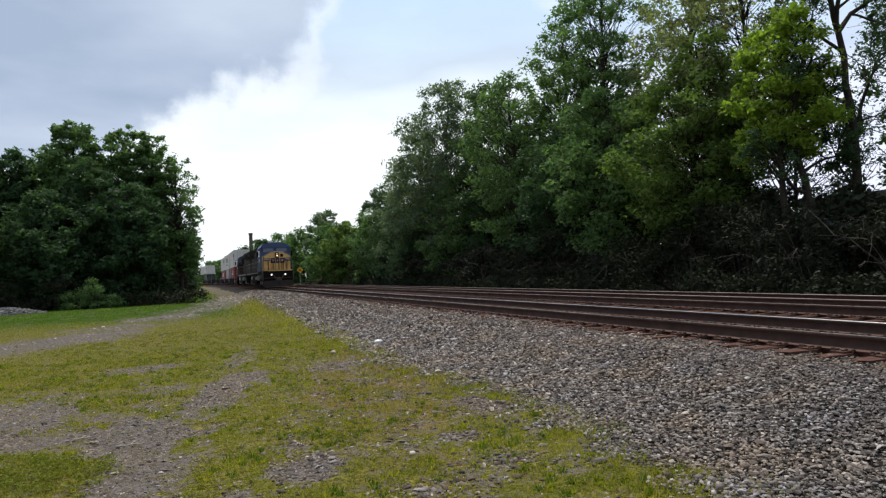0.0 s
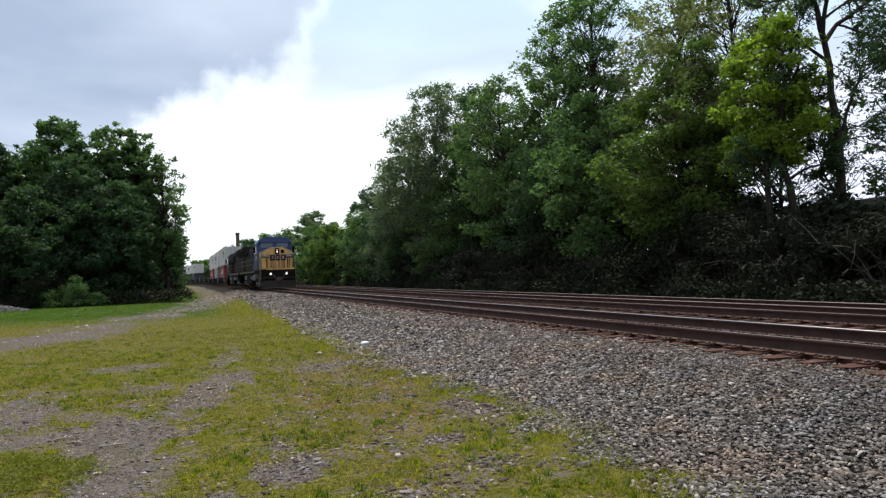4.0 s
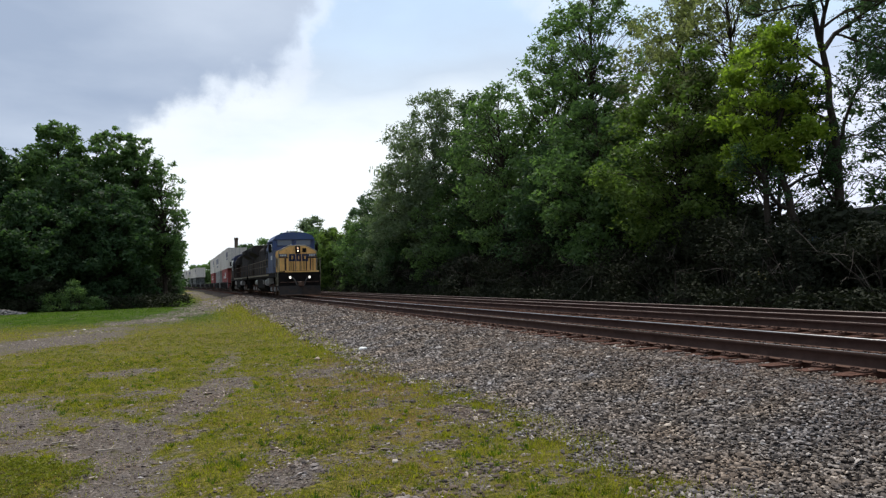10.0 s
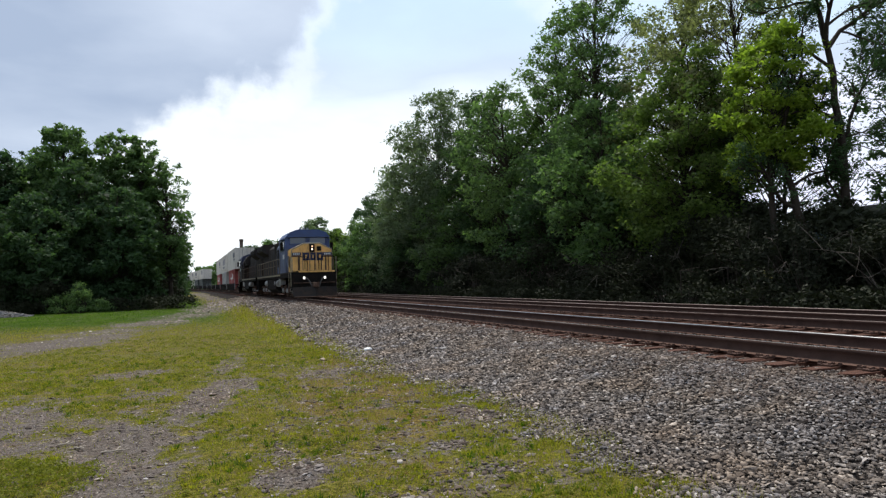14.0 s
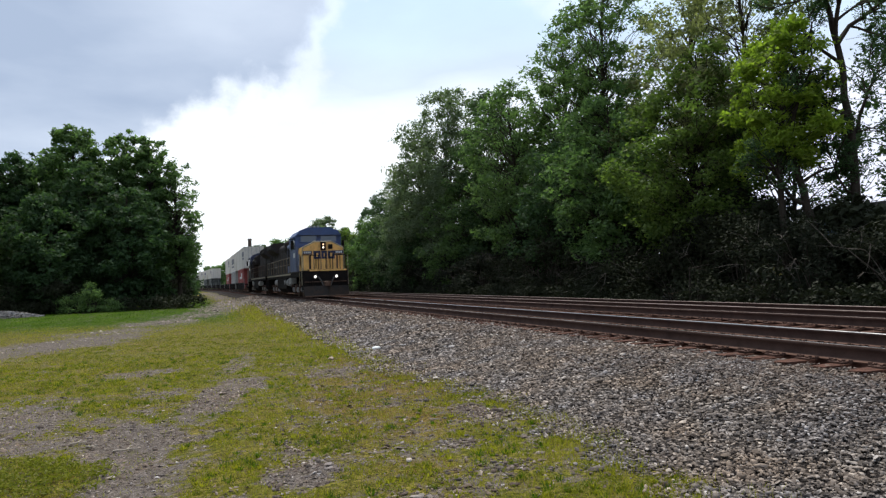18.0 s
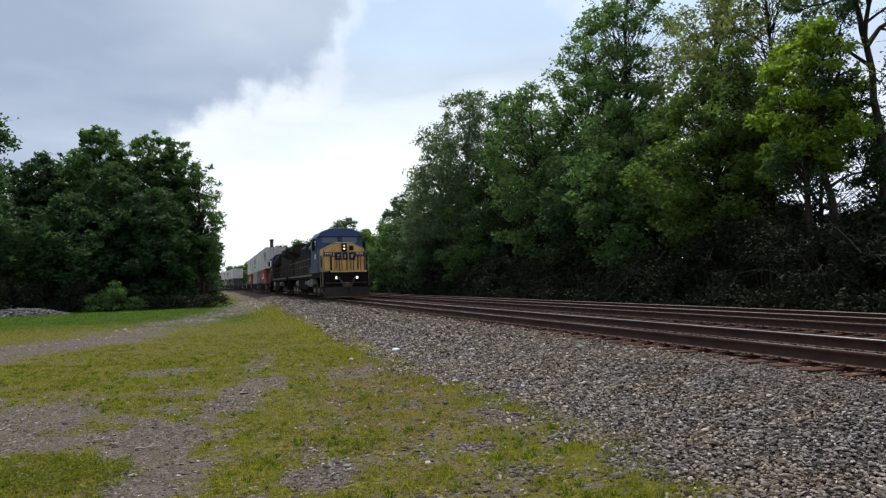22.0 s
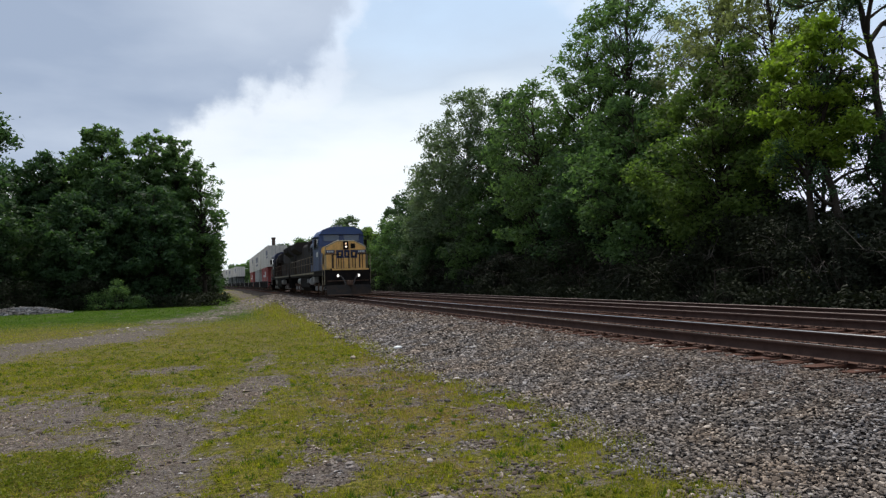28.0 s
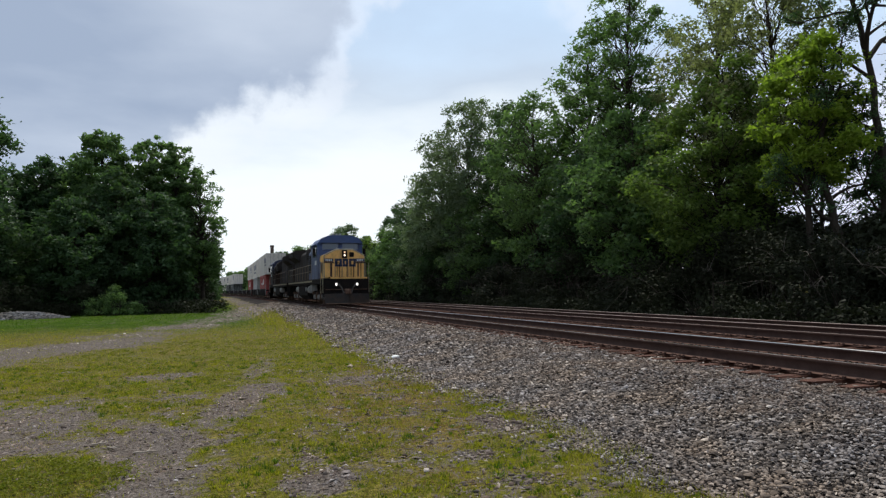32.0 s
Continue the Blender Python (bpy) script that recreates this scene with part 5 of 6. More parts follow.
    for s in (-1, 1):
        P("radiator_grille", box(s * 1.51 - 0.012, s * 1.51 + 0.012, 16.8, 20.8, 3.78, 4.18, 0.01), "black", "", rad)
        for k in range(11):
            P("louvre", box(s * 1.53 - 0.015, s * 1.53 + 0.015, 16.85 + 0.36 * k, 17.05 + 0.36 * k, 3.80, 4.16), hood, "", rad)
    for yy in (17.7, 19.7):
        P("fan", tube((0, yy, 4.35), (0, yy, 4.44), 0.75, seg=24), "black", "", rad)
    P("exhaust_stack", box(-0.3, 0.3, 12.6, 13.5, 4.04, 4.33, 0.03), "black", "sooty exhaust stack", hd)
    P("roof_hatch", box(-0.5, 0.5, 10.4, 12.0, 4.04, 4.13, 0.02), hood, "", hd)
    P("rear_hood", prism([(-0.9, 1.64), (-0.9, 3.4), (-0.6, 3.7), (0.6, 3.7), (0.9, 3.4), (0.9, 1.64)], "y", 20.9, 21.15), hood)
    for s in (-1, 1):
        handrail(th, s * 1.5, 5.6, 20.9, 1.64, 2.66, 10, "railing" if face == "yellow" else "brown")
    # tank and trucks
    tk = P("fuel_tank", prism([(-1.05, 0.30), (-1.46, 0.62), (-1.46, 1.28), (1.46, 1.28), (1.46, 0.62), (1.05, 0.30)], "y", 7.9, 13.4), "black", "grimy fuel tank")
    for s in (-1, 1):
        P("tank_cap", tube((s * 1.46, 8.5, 1.05), (s * 1.54, 8.5, 1.05), 0.12), "steel", "", tk)
        P("air_reservoir", tube((s * 1.3, 7.0, 1.02), (s * 1.3, 7.75, 1.02), 0.22, seg=14), "steel", "pale air tank", None)
        P("air_reservoir", tube((s * 1.3, 13.6, 1.05), (s * 1.3, 15.3, 1.05), 0.2, seg=14), "steel", "", None)
        P("equipment_box", box(s * 1.25 - 0.2, s * 1.25 + 0.2, 5.6, 6.5, 0.95, 1.29, 0.03), "steel")
    for yy in (4.3, 17.0):
        bogie(th, yy, (-2.0, 0.0, 2.0), "loco")
    P("rear_coupler", box(-0.13, 0.13, 21.1, 21.75, 0.78, 1.0, 0.04), "brown")
    P("rear_pilot", box(-1.45, 1.45, 21.12, 21.3, 0.5, 1.6, 0.02), "black")
    for ob in th.children_recursive:            # a tall cab and nose over a high deck
        if ob.type == "MESH" and not ob.name.startswith("wheelset"):
            for v in ob.data.vertices:
                v.co.z += float(np.interp(v.co.z, (1.0, 1.3, 2.6, 3.5, 4.0, 4.6), (0.0, 0.10, 0.16, 0.19, 0.17, 0.13)))
    return th


def container(name, length, h, mat, label, marks=(), w=2.55):
    """A corrugated box; its foot at z = 0, from y = 0 to its length."""
    th = empty(name, label=label, category="container", group="containers on the train")
    n = int(length / 0.28)
    pts, hw = [], w / 2 - 0.02
    for s in (-1, 1):
        row = []
        for k in range(n):
            y0 = 0.14 + k * (length - 0.28) / n
            d = (length - 0.28) / n
            row += [(hw, y0), (hw, y0 + d * 0.4), (hw - 0.035, y0 + d * 0.5), (hw - 0.035, y0 + d * 0.9)]
        row.append((hw, length - 0.14))
        pts += [(s * a, b) for a, b in (row if s > 0 else row[::-1])]
    part("body", prism(pts, "z", 0.14, h - 0.1), M[mat], th)
    part("roof", box(-hw, hw, 0.05, length - 0.05, h - 0.098, h - 0.02), M[mat], th)
    for s in (-1, 1):
        for yy in (0.0, length - 0.16):
            part("corner_post", box(s * w / 2 - (0.16 if s > 0 else 0), s * w / 2 + (0 if s > 0 else 0.16), yy, yy + 0.16, 0, h, 0.012), M[mat], th)
        for zz in (0.0, h - 0.12):
            part("side_rail", box(s * w / 2 - (0.1 if s > 0 else 0), s * w / 2 + (0 if s > 0 else 0.1), 0.165, length - 0.165, zz, zz + 0.12, 0.01), M[mat], th)
    for yy in (0.02, length - 0.1):
        part("end_wall", box(-w / 2 + 0.165, w / 2 - 0.165, yy, yy + 0.08, 0.01, h - 0.11, 0.01), M[mat], th)
    for xx in (-0.75, -0.3, 0.3, 0.75):
        part("lock_rod", tube((xx, -0.012, 0.1), (xx, -0.012, h - 0.1), 0.025, seg=6), M["steel"], th)
    for (ya, yb, za, zb, mm, lab) in marks:
        for s in (-1, 1):
            part("mark", box(s * (w / 2 + 0.004) - 0.01, s * (w / 2 + 0.004) + 0.01, ya, yb, za, zb), M[mm], th, lab)
    return th


def well_car(name, label, mat="black", length=19.2):
    """A well car for one stack: y = 0 to its length, rails at z = 0."""
    th = empty(name, label=label, category="rail car", group="well cars of the train")
    e = 1.45
    for s in (-1, 1):
        bm = prism([(e, 1.05), (e + 1.4, 0.36), (length - e - 1.4, 0.36), (length - e, 1.05), (length - e, 1.22), (e, 1.22)], "x", s * 1.42 - 0.05, s * 1.42 + 0.05)
        part("side_sill", bm, M[mat], th)
        part("top_chord", box(s * 1.42 - 0.09, s * 1.42 + 0.09, e, length - e, 1.22, 1.32, 0.015), M[mat], th)
        for k in range(12):
            yy = e + 1.6 + k * (length - 2 * e - 3.2) / 11
            part("side_rib", box(s * 1.475 - 0.03, s * 1.475 + 0.03, yy - 0.05, yy + 0.05, 0.38, 1.21), M[mat], th)
        part("ladder", add_box(add_box(add_box(box(s * 1.45 - 0.02, s * 1.45 + 0.02, 0.4, 0.44, 0.5, 1.9), s * 1.45 - 0.02, s * 1.45 + 0.02, 0.8, 0.84, 0.5, 1.9), s * 1.45 - 0.02, s * 1.45 + 0.02, 0.44, 0.8, 0.9, 0.93), s * 1.45 - 0.02, s * 1.45 + 0.02, 0.44, 0.8, 1.4, 1.43), M["steel"], th)
    part("well_floor", box(-1.34, 1.34, e + 0.4, length - e - 0.4, 0.36, 0.42), M[mat], th)
    for y0, y1 in ((0.3, e), (length - e, length - 0.3)):
        part("end_platform", box(-1.36, 1.36, y0, y1, 1.02, 1.18, 0.02), M[mat], th)
    part("coupler", box(-0.12, 0.12, -0.25, 0.32, 0.78, 0.98, 0.03), M["brown"], th)
    part("coupler", box(-0.12, 0.12, length - 0.32, length + 0.0, 0.78, 0.98, 0.03), M["brown"], th)
    bogie(th, 1.0, (-0.85, 0.85), "car")
    return th


TRAIN = []            # (thing, distance behind the front plate of the first locomotive, height above the rails)
lead = locomotive("locomotive", "yellow-nosed blue and grey diesel locomotive with lit headlights", "yellow", "grey", "soot", "blue", True)
TRAIN.append((lead, 0.0, 0.0))
LOCO_WHEELS = list(WHEELS)
second = locomotive("locomotive", "dark sooty diesel locomotive coupled behind the first", "soot", "soot", "soot", "navy", False)
TRAIN.append((second, 44.1, 0.0))
BACKWARDS = {second}           # coupled long hood first
U, LO = 16.15, 12.19
mark_a = [(1.0, 4.2, 1.6, 2.3, "navy", "dark lettering as plain bars"), (1.0, 3.4, 1.2, 1.42, "navy", "")]
mark_b = [(5.0, 11.0, 1.3, 2.2, "navy", "dark lettering as plain bars"), (5.6, 10.4, 0.7, 1.0, "navy", "")]
mark_r = [(3.4, 5.0, 1.5, 2.3, "pale", "white mark"), (6.0, 8.0, 1.5, 1.8, "pale", "")]
car0 = well_car("well_car", "dark steel well car carrying stacked containers")
k0 = 51.0
KINDS = ["WR", "WG", "WR", "E", "E", "E", "WD", "WD", "WW", "WW", "WW", "WG", "WW", "WW", "WW"]
protos = {}
for i, kd in enumerate(KINDS):
    off = k0 + 19.2 * i
    c = car0 if i == 0 else copy_thing(car0, pose(0, 0, 0))
    if kd == "E":
        tagged(c, "empty dark steel well car")
    TRAIN.append((c, off, 0.0))
    if kd == "E":
        continue
    def get(key, make):
        if key not in protos:
            protos[key] = make()
            return protos[key]
        return copy_thing(protos[key], pose(0, 0, 0))
    lo = {"R": ("red", "red corrugated container in the well"), "G": ("cgrey", "pale grey container in the well"), "D": ("olive", "dark container in the well"), "W": ("white", "white container in the well")}[kd[1]]
    low = get("low" + kd[1], lambda: container("container", LO, 2.9, lo[0], lo[1], mark_r if kd[1] == "R" else ()))
    TRAIN.append((low, off + (19.2 - LO) / 2 , 0.42))
    hi = get("up%d" % (i % 2), lambda: container("container", U, 2.9, "white", "white high container stacked on top", mark_a if i % 2 == 0 else mark_b, 2.6))
    TRAIN.append((hi, off + (19.2 - U) / 2, 3.325))

# distance of the leading end plate along the line, second by second; it rolls to a stand
ROLL = [70.6, 68.33, 65.86, 63.25, 60.63, 58.16, 55.79, 53.73, 51.86, 50.24, 48.82, 47.65, 46.59, 45.77, 45.0, 44.4, 44.05, 43.91, 43.87, 43.87]


def front_at(t):
    return ROLL[-1] if t >= len(ROLL) - 1 else float(np.interp(t, range(len(ROLL)), ROLL))


def on_line(off, z, t, turn=0):
    y = front_at(t) + off
    x = TRACK_X[0] + float(bend(y))
    slope = float(bend(y + 10) - bend(y)) / 10
    return pose(x, y, RAIL_Z + z, 0, 0, math.degrees(-math.atan(slope)) + turn)


def motions():
    times = [float(t) for t in range(19)] + [32.0]
    for th, off, z in TRAIN:
        walk(th, [(t, on_line(off, z, t, 180 if th in BACKWARDS else 0)) for t in times])
    fine = [k * 0.25 for k in range(73)] + [32.0]
    turning = [(o, -1 if th in BACKWARDS else 1) for th, _, _ in TRAIN for o in th.children_recursive if o.name.startswith("wheelset")]
    for o, way in turning:
        at, r = o.matrix_basis.translation.copy(), o.matrix_basis.translation.z
        walk(o, [(t, pose(*at, way * math.degrees((front_at(0) - front_at(t)) / r))) for t in fine])


# ---- small and far things ----
def chimney():
    th = empty("factory_chimney", pose(23.4, 297.0, -0.9), label="tall round brick factory chimney far off", category="chimney")
    part("shaft", tube((0, 0, -1), (0, 0, 21.2), 1.0, 0.72, 20), M["brick"], th)
    part("cap", tube((0, 0, 21.2), (0, 0, 22.0), 0.86, 0.86, 20), M["brick"], th)
    part("plinth", box(-1.4, 1.4, -1.4, 1.4, -1, 3, 0.05), M["brick"], th)


M["brick"] = surface("dark_brick", (0.11, 0.075, 0.06), (0.05, 0.04, 0.035), 0.5, 0.9, 0.0, 0.4, 6, 0.01)
M["sign"] = surface("yellow_sign_sheet", (0.72, 0.42, 0.02), (0.3, 0.2, 0.05), 0.2, 0.45)
M["beige"] = surface("beige_wall_render", (0.42, 0.36, 0.29), (0.2, 0.17, 0.14), 0.4, 0.85, 0.0, 0.5, 12, 0.004)
M["roof"] = surface("dark_roof_sheet", (0.06, 0.055, 0.055), (0.03, 0.028, 0.026), 0.4, 0.7, 0.0, 0.5, 12, 0.004)
M["tan_stone"] = surface("tan_stone", (0.40, 0.31, 0.23), (0.2, 0.15, 0.11), 0.4, 0.85, 0.0, 9, 40, 0.004)
M["litter"] = surface("white_plastic_litter", (0.75, 0.75, 0.73), (0.4, 0.38, 0.34), 0.3, 0.5)
chimney()


def diamond_sign():
    th = empty("railway_sign", pose(13.3, 91.0, 0.4), label="yellow diamond warning sign on a thin steel post", category="sign")
    part("post", tube((0, 0.05, -0.3), (0, 0.05, 2.35), 0.04), M["steel"], th)
    q = 0.46
    pl = part("plate", prism([(-q, 2.2), (0, 2.2 + q), (q, 2.2), (0, 2.2 - q)], "y", -0.01, 0.012), M["sign"], th, "yellow diamond plate")
    part("symbol", box(-0.2, 0.2, -0.018, -0.009, 2.11, 2.17), M["black"], pl, "dark unreadable bars")
    part("symbol", box(-0.14, 0.14, -0.018, -0.009, 2.24, 2.3), M["black"], pl, "dark unreadable bars")


diamond_sign()


def far_building():
    th = empty("low_building", pose(40.0, 34.0, 0.0), label="low beige building with a dark flat roof behind trees", category="building")
    wall = part("wall", box(0, 9, -26, 1.5, -0.3, 4.9, 0.03), M["beige"], th)
    part("roof", box(-0.4, 9.4, -26.4, 1.9, 4.9, 5.4, 0.03), M["roof"], th)
    for k in range(5):
        w = part("window", box(-0.04, 0.05, -23 + 5.5 * k, -21 + 5.5 * k, 3.0, 4.6, 0.02), M["roof"], th)
        part("pane", box(-0.055, -0.042, -22.9 + 5.5 * k, -21.1 + 5.5 * k, 3.1, 4.5), M["glass"], w)


far_building()


def litter(x, y, s, seed, label, mat="litter", category="litter"):
    rs = np.random.RandomState(seed)
    bm = bmesh.new()
    bmesh.ops.create_icosphere(bm, subdivisions=2, radius=1)
    for v in bm.verts:
        k = 1 + 0.25 * noise.noise(v.co * 2.1 + Vector((seed, 0, 0)))
        v.co = Vector((v.co.x * 1.0 * k, v.co.y * 0.7 * k, max(-0.3, v.co.z * 0.45 * k))) * s
    me = bpy.data.meshes.new("litter")
    bm.to_mesh(me)
    bm.free()
    me.materials.append(M[mat])
    ob = new(category, me)
    ob.matrix_basis = pose(x, y, float(height_at(np.array([x]), np.array([y]))[0]) + 0.28 * s, 0, 0, rs.uniform(0, 360))
    tagged(ob, label, category)


def stick(x, y, length, turn, seed):
    rs = np.random.RandomState(seed)
    s = np.linspace(0, 1, 7)
    pts = np.c_[(s - 0.5) * length, rs.normal(0, 0.008, 7), 0.017 + rs.uniform(0, 0.008, 7)]
    v, f = limb_tubes([(pts, 0.0105 * (1 - 0.4 * s)), (np.array([pts[3], pts[3] + (0.03, 0.05, 0.01), pts[3] + (0.05, 0.09, 0.0)]), np.array([0.008, 0.006, 0.003]))], 6)
    ob = obj_np("stick", v, f, M["pale_stick"])
    ob.matrix_basis = pose(x, y, float(height_at(np.array([x]), np.array([y]))[0]) + 0.003, 0, 0, turn)
    tagged(ob, "short pale broken stick lying on the dirt", "stick", "sticks on the dirt")


stick(-0.66, 7.95, 0.26, 6, 1)
stick(-1.16, 8.3, 0.16, 14, 2)
stick(-1.02, 8.12, 0.12, -30, 3)


def marker_post(x, y):
    th = empty("thin_post", pose(x, y, float(height_at(np.array([x]), np.array([y]))[0])), label="thin weathered wooden post at the foot of the wood", category="post")
    part("shaft", tube((0, 0, -0.2), (0.05, 0.02, 1.55), 0.022, 0.018, 8), M["bark"], th)
    part("crosspiece", add_tube(tube((0.05, 0.02, 1.5), (0.25, -0.75, 1.62), 0.014, 0.01, 6), (0.1, -0.2, 1.53), (0.3, -0.6, 1.42), 0.01, 0.006, 6), M["bark"], th)


marker_post(16.9, 20.1)


litter(3.96, 15.3, 0.11, 3, "crumpled white scrap of litter on the ballast")
litter(2.75, 14.45, 0.085, 5, "pale tan round stone lying in the grass", "tan_stone", "stone")


# ---- loose stones, grass and the pieces of the tracks ----
def stones(name, px, py, pz, size, mat, label, seed, flat=0.62, kind="stuff", parent=None, coarse=False, chips=False):
    """Broken stones, each an uneven faceted lump, joined in one object."""
    rs = np.random.RandomState(seed)
    bm = bmesh.new()
    if chips:
        bmesh.ops.create_cone(bm, cap_ends=False, segments=5, radius1=1.0, radius2=0.0, depth=1.3)
        bmesh.ops.triangulate(bm, faces=[f for f in bm.faces if len(f.verts) > 3])
    elif coarse:
        bmesh.ops.create_cone(bm, cap_ends=False, segments=4, radius1=1.0, radius2=0.74, depth=1.1)
        bmesh.ops.contextual_create(bm, geom=[e for e in bm.edges if all(v.co.z > 0 for v in e.verts)])
        bmesh.ops.triangulate(bm, faces=bm.faces)
    else:
        bmesh.ops.create_icosphere(bm, subdivisions=1, radius=1.0)
    base = np.array([v.co[:] for v in bm.verts])
    tri = np.array([[v.index for v in f.verts] for f in bm.faces])
    bm.free()
    kinds = []
    for _ in range(14):
        k = base * rs.uniform(0.62, 1.25, (len(base), 1)) + rs.normal(0, 0.16, base.shape)
        k *= np.array([rs.uniform(1.05, 1.8), rs.uniform(0.55, 0.95), rs.uniform(0.5, 0.95)])
        kinds.append(k)
    kinds = np.array(kinds)
    n = len(px)
    V = kinds[rs.randint(14, size=n)]
    a, b = rs.uniform(0, 2 * np.pi, n), rs.normal(0, 0.42, n)
    ca, sa, cb, sb = np.cos(a), np.sin(a), np.cos(b), np.sin(b)
    x, y, z = V[..., 0], V[..., 1], V[..., 2] * flat
    y, z = y * cb[:, None] - z * sb[:, None], y * sb[:, None] + z * cb[:, None]
    x, y = x * ca[:, None] - y * sa[:, None], x * sa[:, None] + y * ca[:, None]
    s = size[:, None]
    V = np.stack([x * s + px[:, None], y * s + py[:, None], z * s + pz[:, None]], -1).reshape(-1, 3)
    F = (tri[None] + (np.arange(n) * len(base))[:, None, None]).reshape(-1, 3)
    ob = obj_np(name, V, F, mat, parent)
    if kind:
        tagged(ob, label, "stones", kind=kind)
    return ob


def scatter(seed, n, x0, x1, y0, y1, power=1.0):
    rs = np.random.RandomState(seed)
    y = y0 + (y1 - y0) * rs.uniform(0, 1, n) ** power
    return rs.uniform(x0, x1, n), y, rs


def single_stones(x, y, s):
    """Loose stones of the shoulder as pieces of their own, on a few shared meshes."""
    rs = np.random.RandomState(61)
    shapes = []
    for _ in range(12):
        bm = bmesh.new()
        bmesh.ops.create_cube(bm, size=1.5)
        bmesh.ops.triangulate(bm, faces=bm.faces)
        k = (rs.uniform(1.0, 1.5), rs.uniform(0.65, 1.05), rs.uniform(0.45, 0.75))
        for v in bm.verts:
            v.co = Vector([(c * rs.uniform(0.7, 1.15) + rs.normal(0, 0.12)) * q for c, q in zip(v.co, k)])
        me = bpy.data.meshes.new("ballast_stone")
        bm.to_mesh(me)
        bm.free()
        me.materials.append(M["ballast_single"])
        shapes.append(me)
    z = height_at(x, y)
    for px, py, pz, r in zip(x, y, z, s):
        ob = bpy.data.objects.new("ballast_stone", shapes[rs.randint(12)])
        scene.collection.objects.link(ob)
        ob.parent = ground
        ob.matrix_basis = pose(px, py, pz + r * 0.42, rs.uniform(-45, 45), rs.uniform(-30, 30), rs.uniform(0, 360)) @ Matrix.Scale(float(r), 4)


def ballast_shoulder():
    done = False
    for coarse, bands in ((True, ((1, 30000, 2.6, 7.6, 0.0168),)), (True, ((6, 7000, -5.0, 2.6, 0.034), (4, 23500, 7.6, 13.0, 0.0205), (2, 17000, 13.0, 22.0, 0.028), (3, 15500, 22.0, 42.0, 0.033), (5, 10500, 42.0, 78.0, 0.052)))):
        X, Y, S = [], [], []
        for seed, n, y0, y1, sz in bands:
            x, y, rs = scatter(seed, n, 3.0, 7.2, y0, y1)
            keep = x > edge_at(y) - 0.28 + rs.exponential(0.16, n) + 0.5 * np.clip(fbm(x, y, 0.6, 19), -0.4, 1)
            X.append(x[keep]), Y.append(y[keep]), S.append((sz * np.exp(rs.normal(0, 0.24, n)))[keep])
        x, y, s = map(np.concatenate, (X, Y, S))
        if not done:                    # the nearest ones lie there singly
            done = True
            pick = np.flatnonzero((y > 3.9) & (y < 5.3) & (x > 3.75) & (x < 5.0))[:300]
            single_stones(x[pick], y[pick], s[pick])
            x, y, s = np.delete(x, pick), np.delete(y, pick), np.delete(s, pick)
        lift = rs.uniform(0.15, 1.25, len(x))          # the upper ones ride on the lower, with dark gaps between
        soiled = rs.uniform(0, 1, len(x)) < 0.62 * smooth(x - bend(y), 4.6, 6.7)           # browned by the trains near the ties
        for k, mt, lab in ((~soiled, "ballast", "loose grey crushed stone ballast beside the track"), (soiled, "ballast_brown", "browned crushed stone ballast along the ties")):
            stones("shoulder_ballast", x[k], y[k], height_at(x[k], y[k]) + s[k] * lift[k], s[k], M[mt], lab, 21, coarse=coarse)


def ballast_cribs():
    X, Y, S = [], [], []
    for tx, n in ((TRACK_X[0], 5200), (TRACK_X[1], 1800), ((TRACK_X[0] + TRACK_X[1]) / 2, 1700)):
        x, y, rs = scatter(int(tx * 10), n, tx - 1.5, tx + 1.5, 2.0, 34.0, 1.5)
        X.append(x), Y.append(y), S.append(0.034 * np.exp(rs.normal(0, 0.25, n)))
    x, y, s = map(np.concatenate, (X, Y, S))
    stones("crib_ballast", x, y, height_at(x, y) + s * 0.1, s, M["ballast_rust"], "rust-stained ballast stones between the rails", 22, coarse=True)


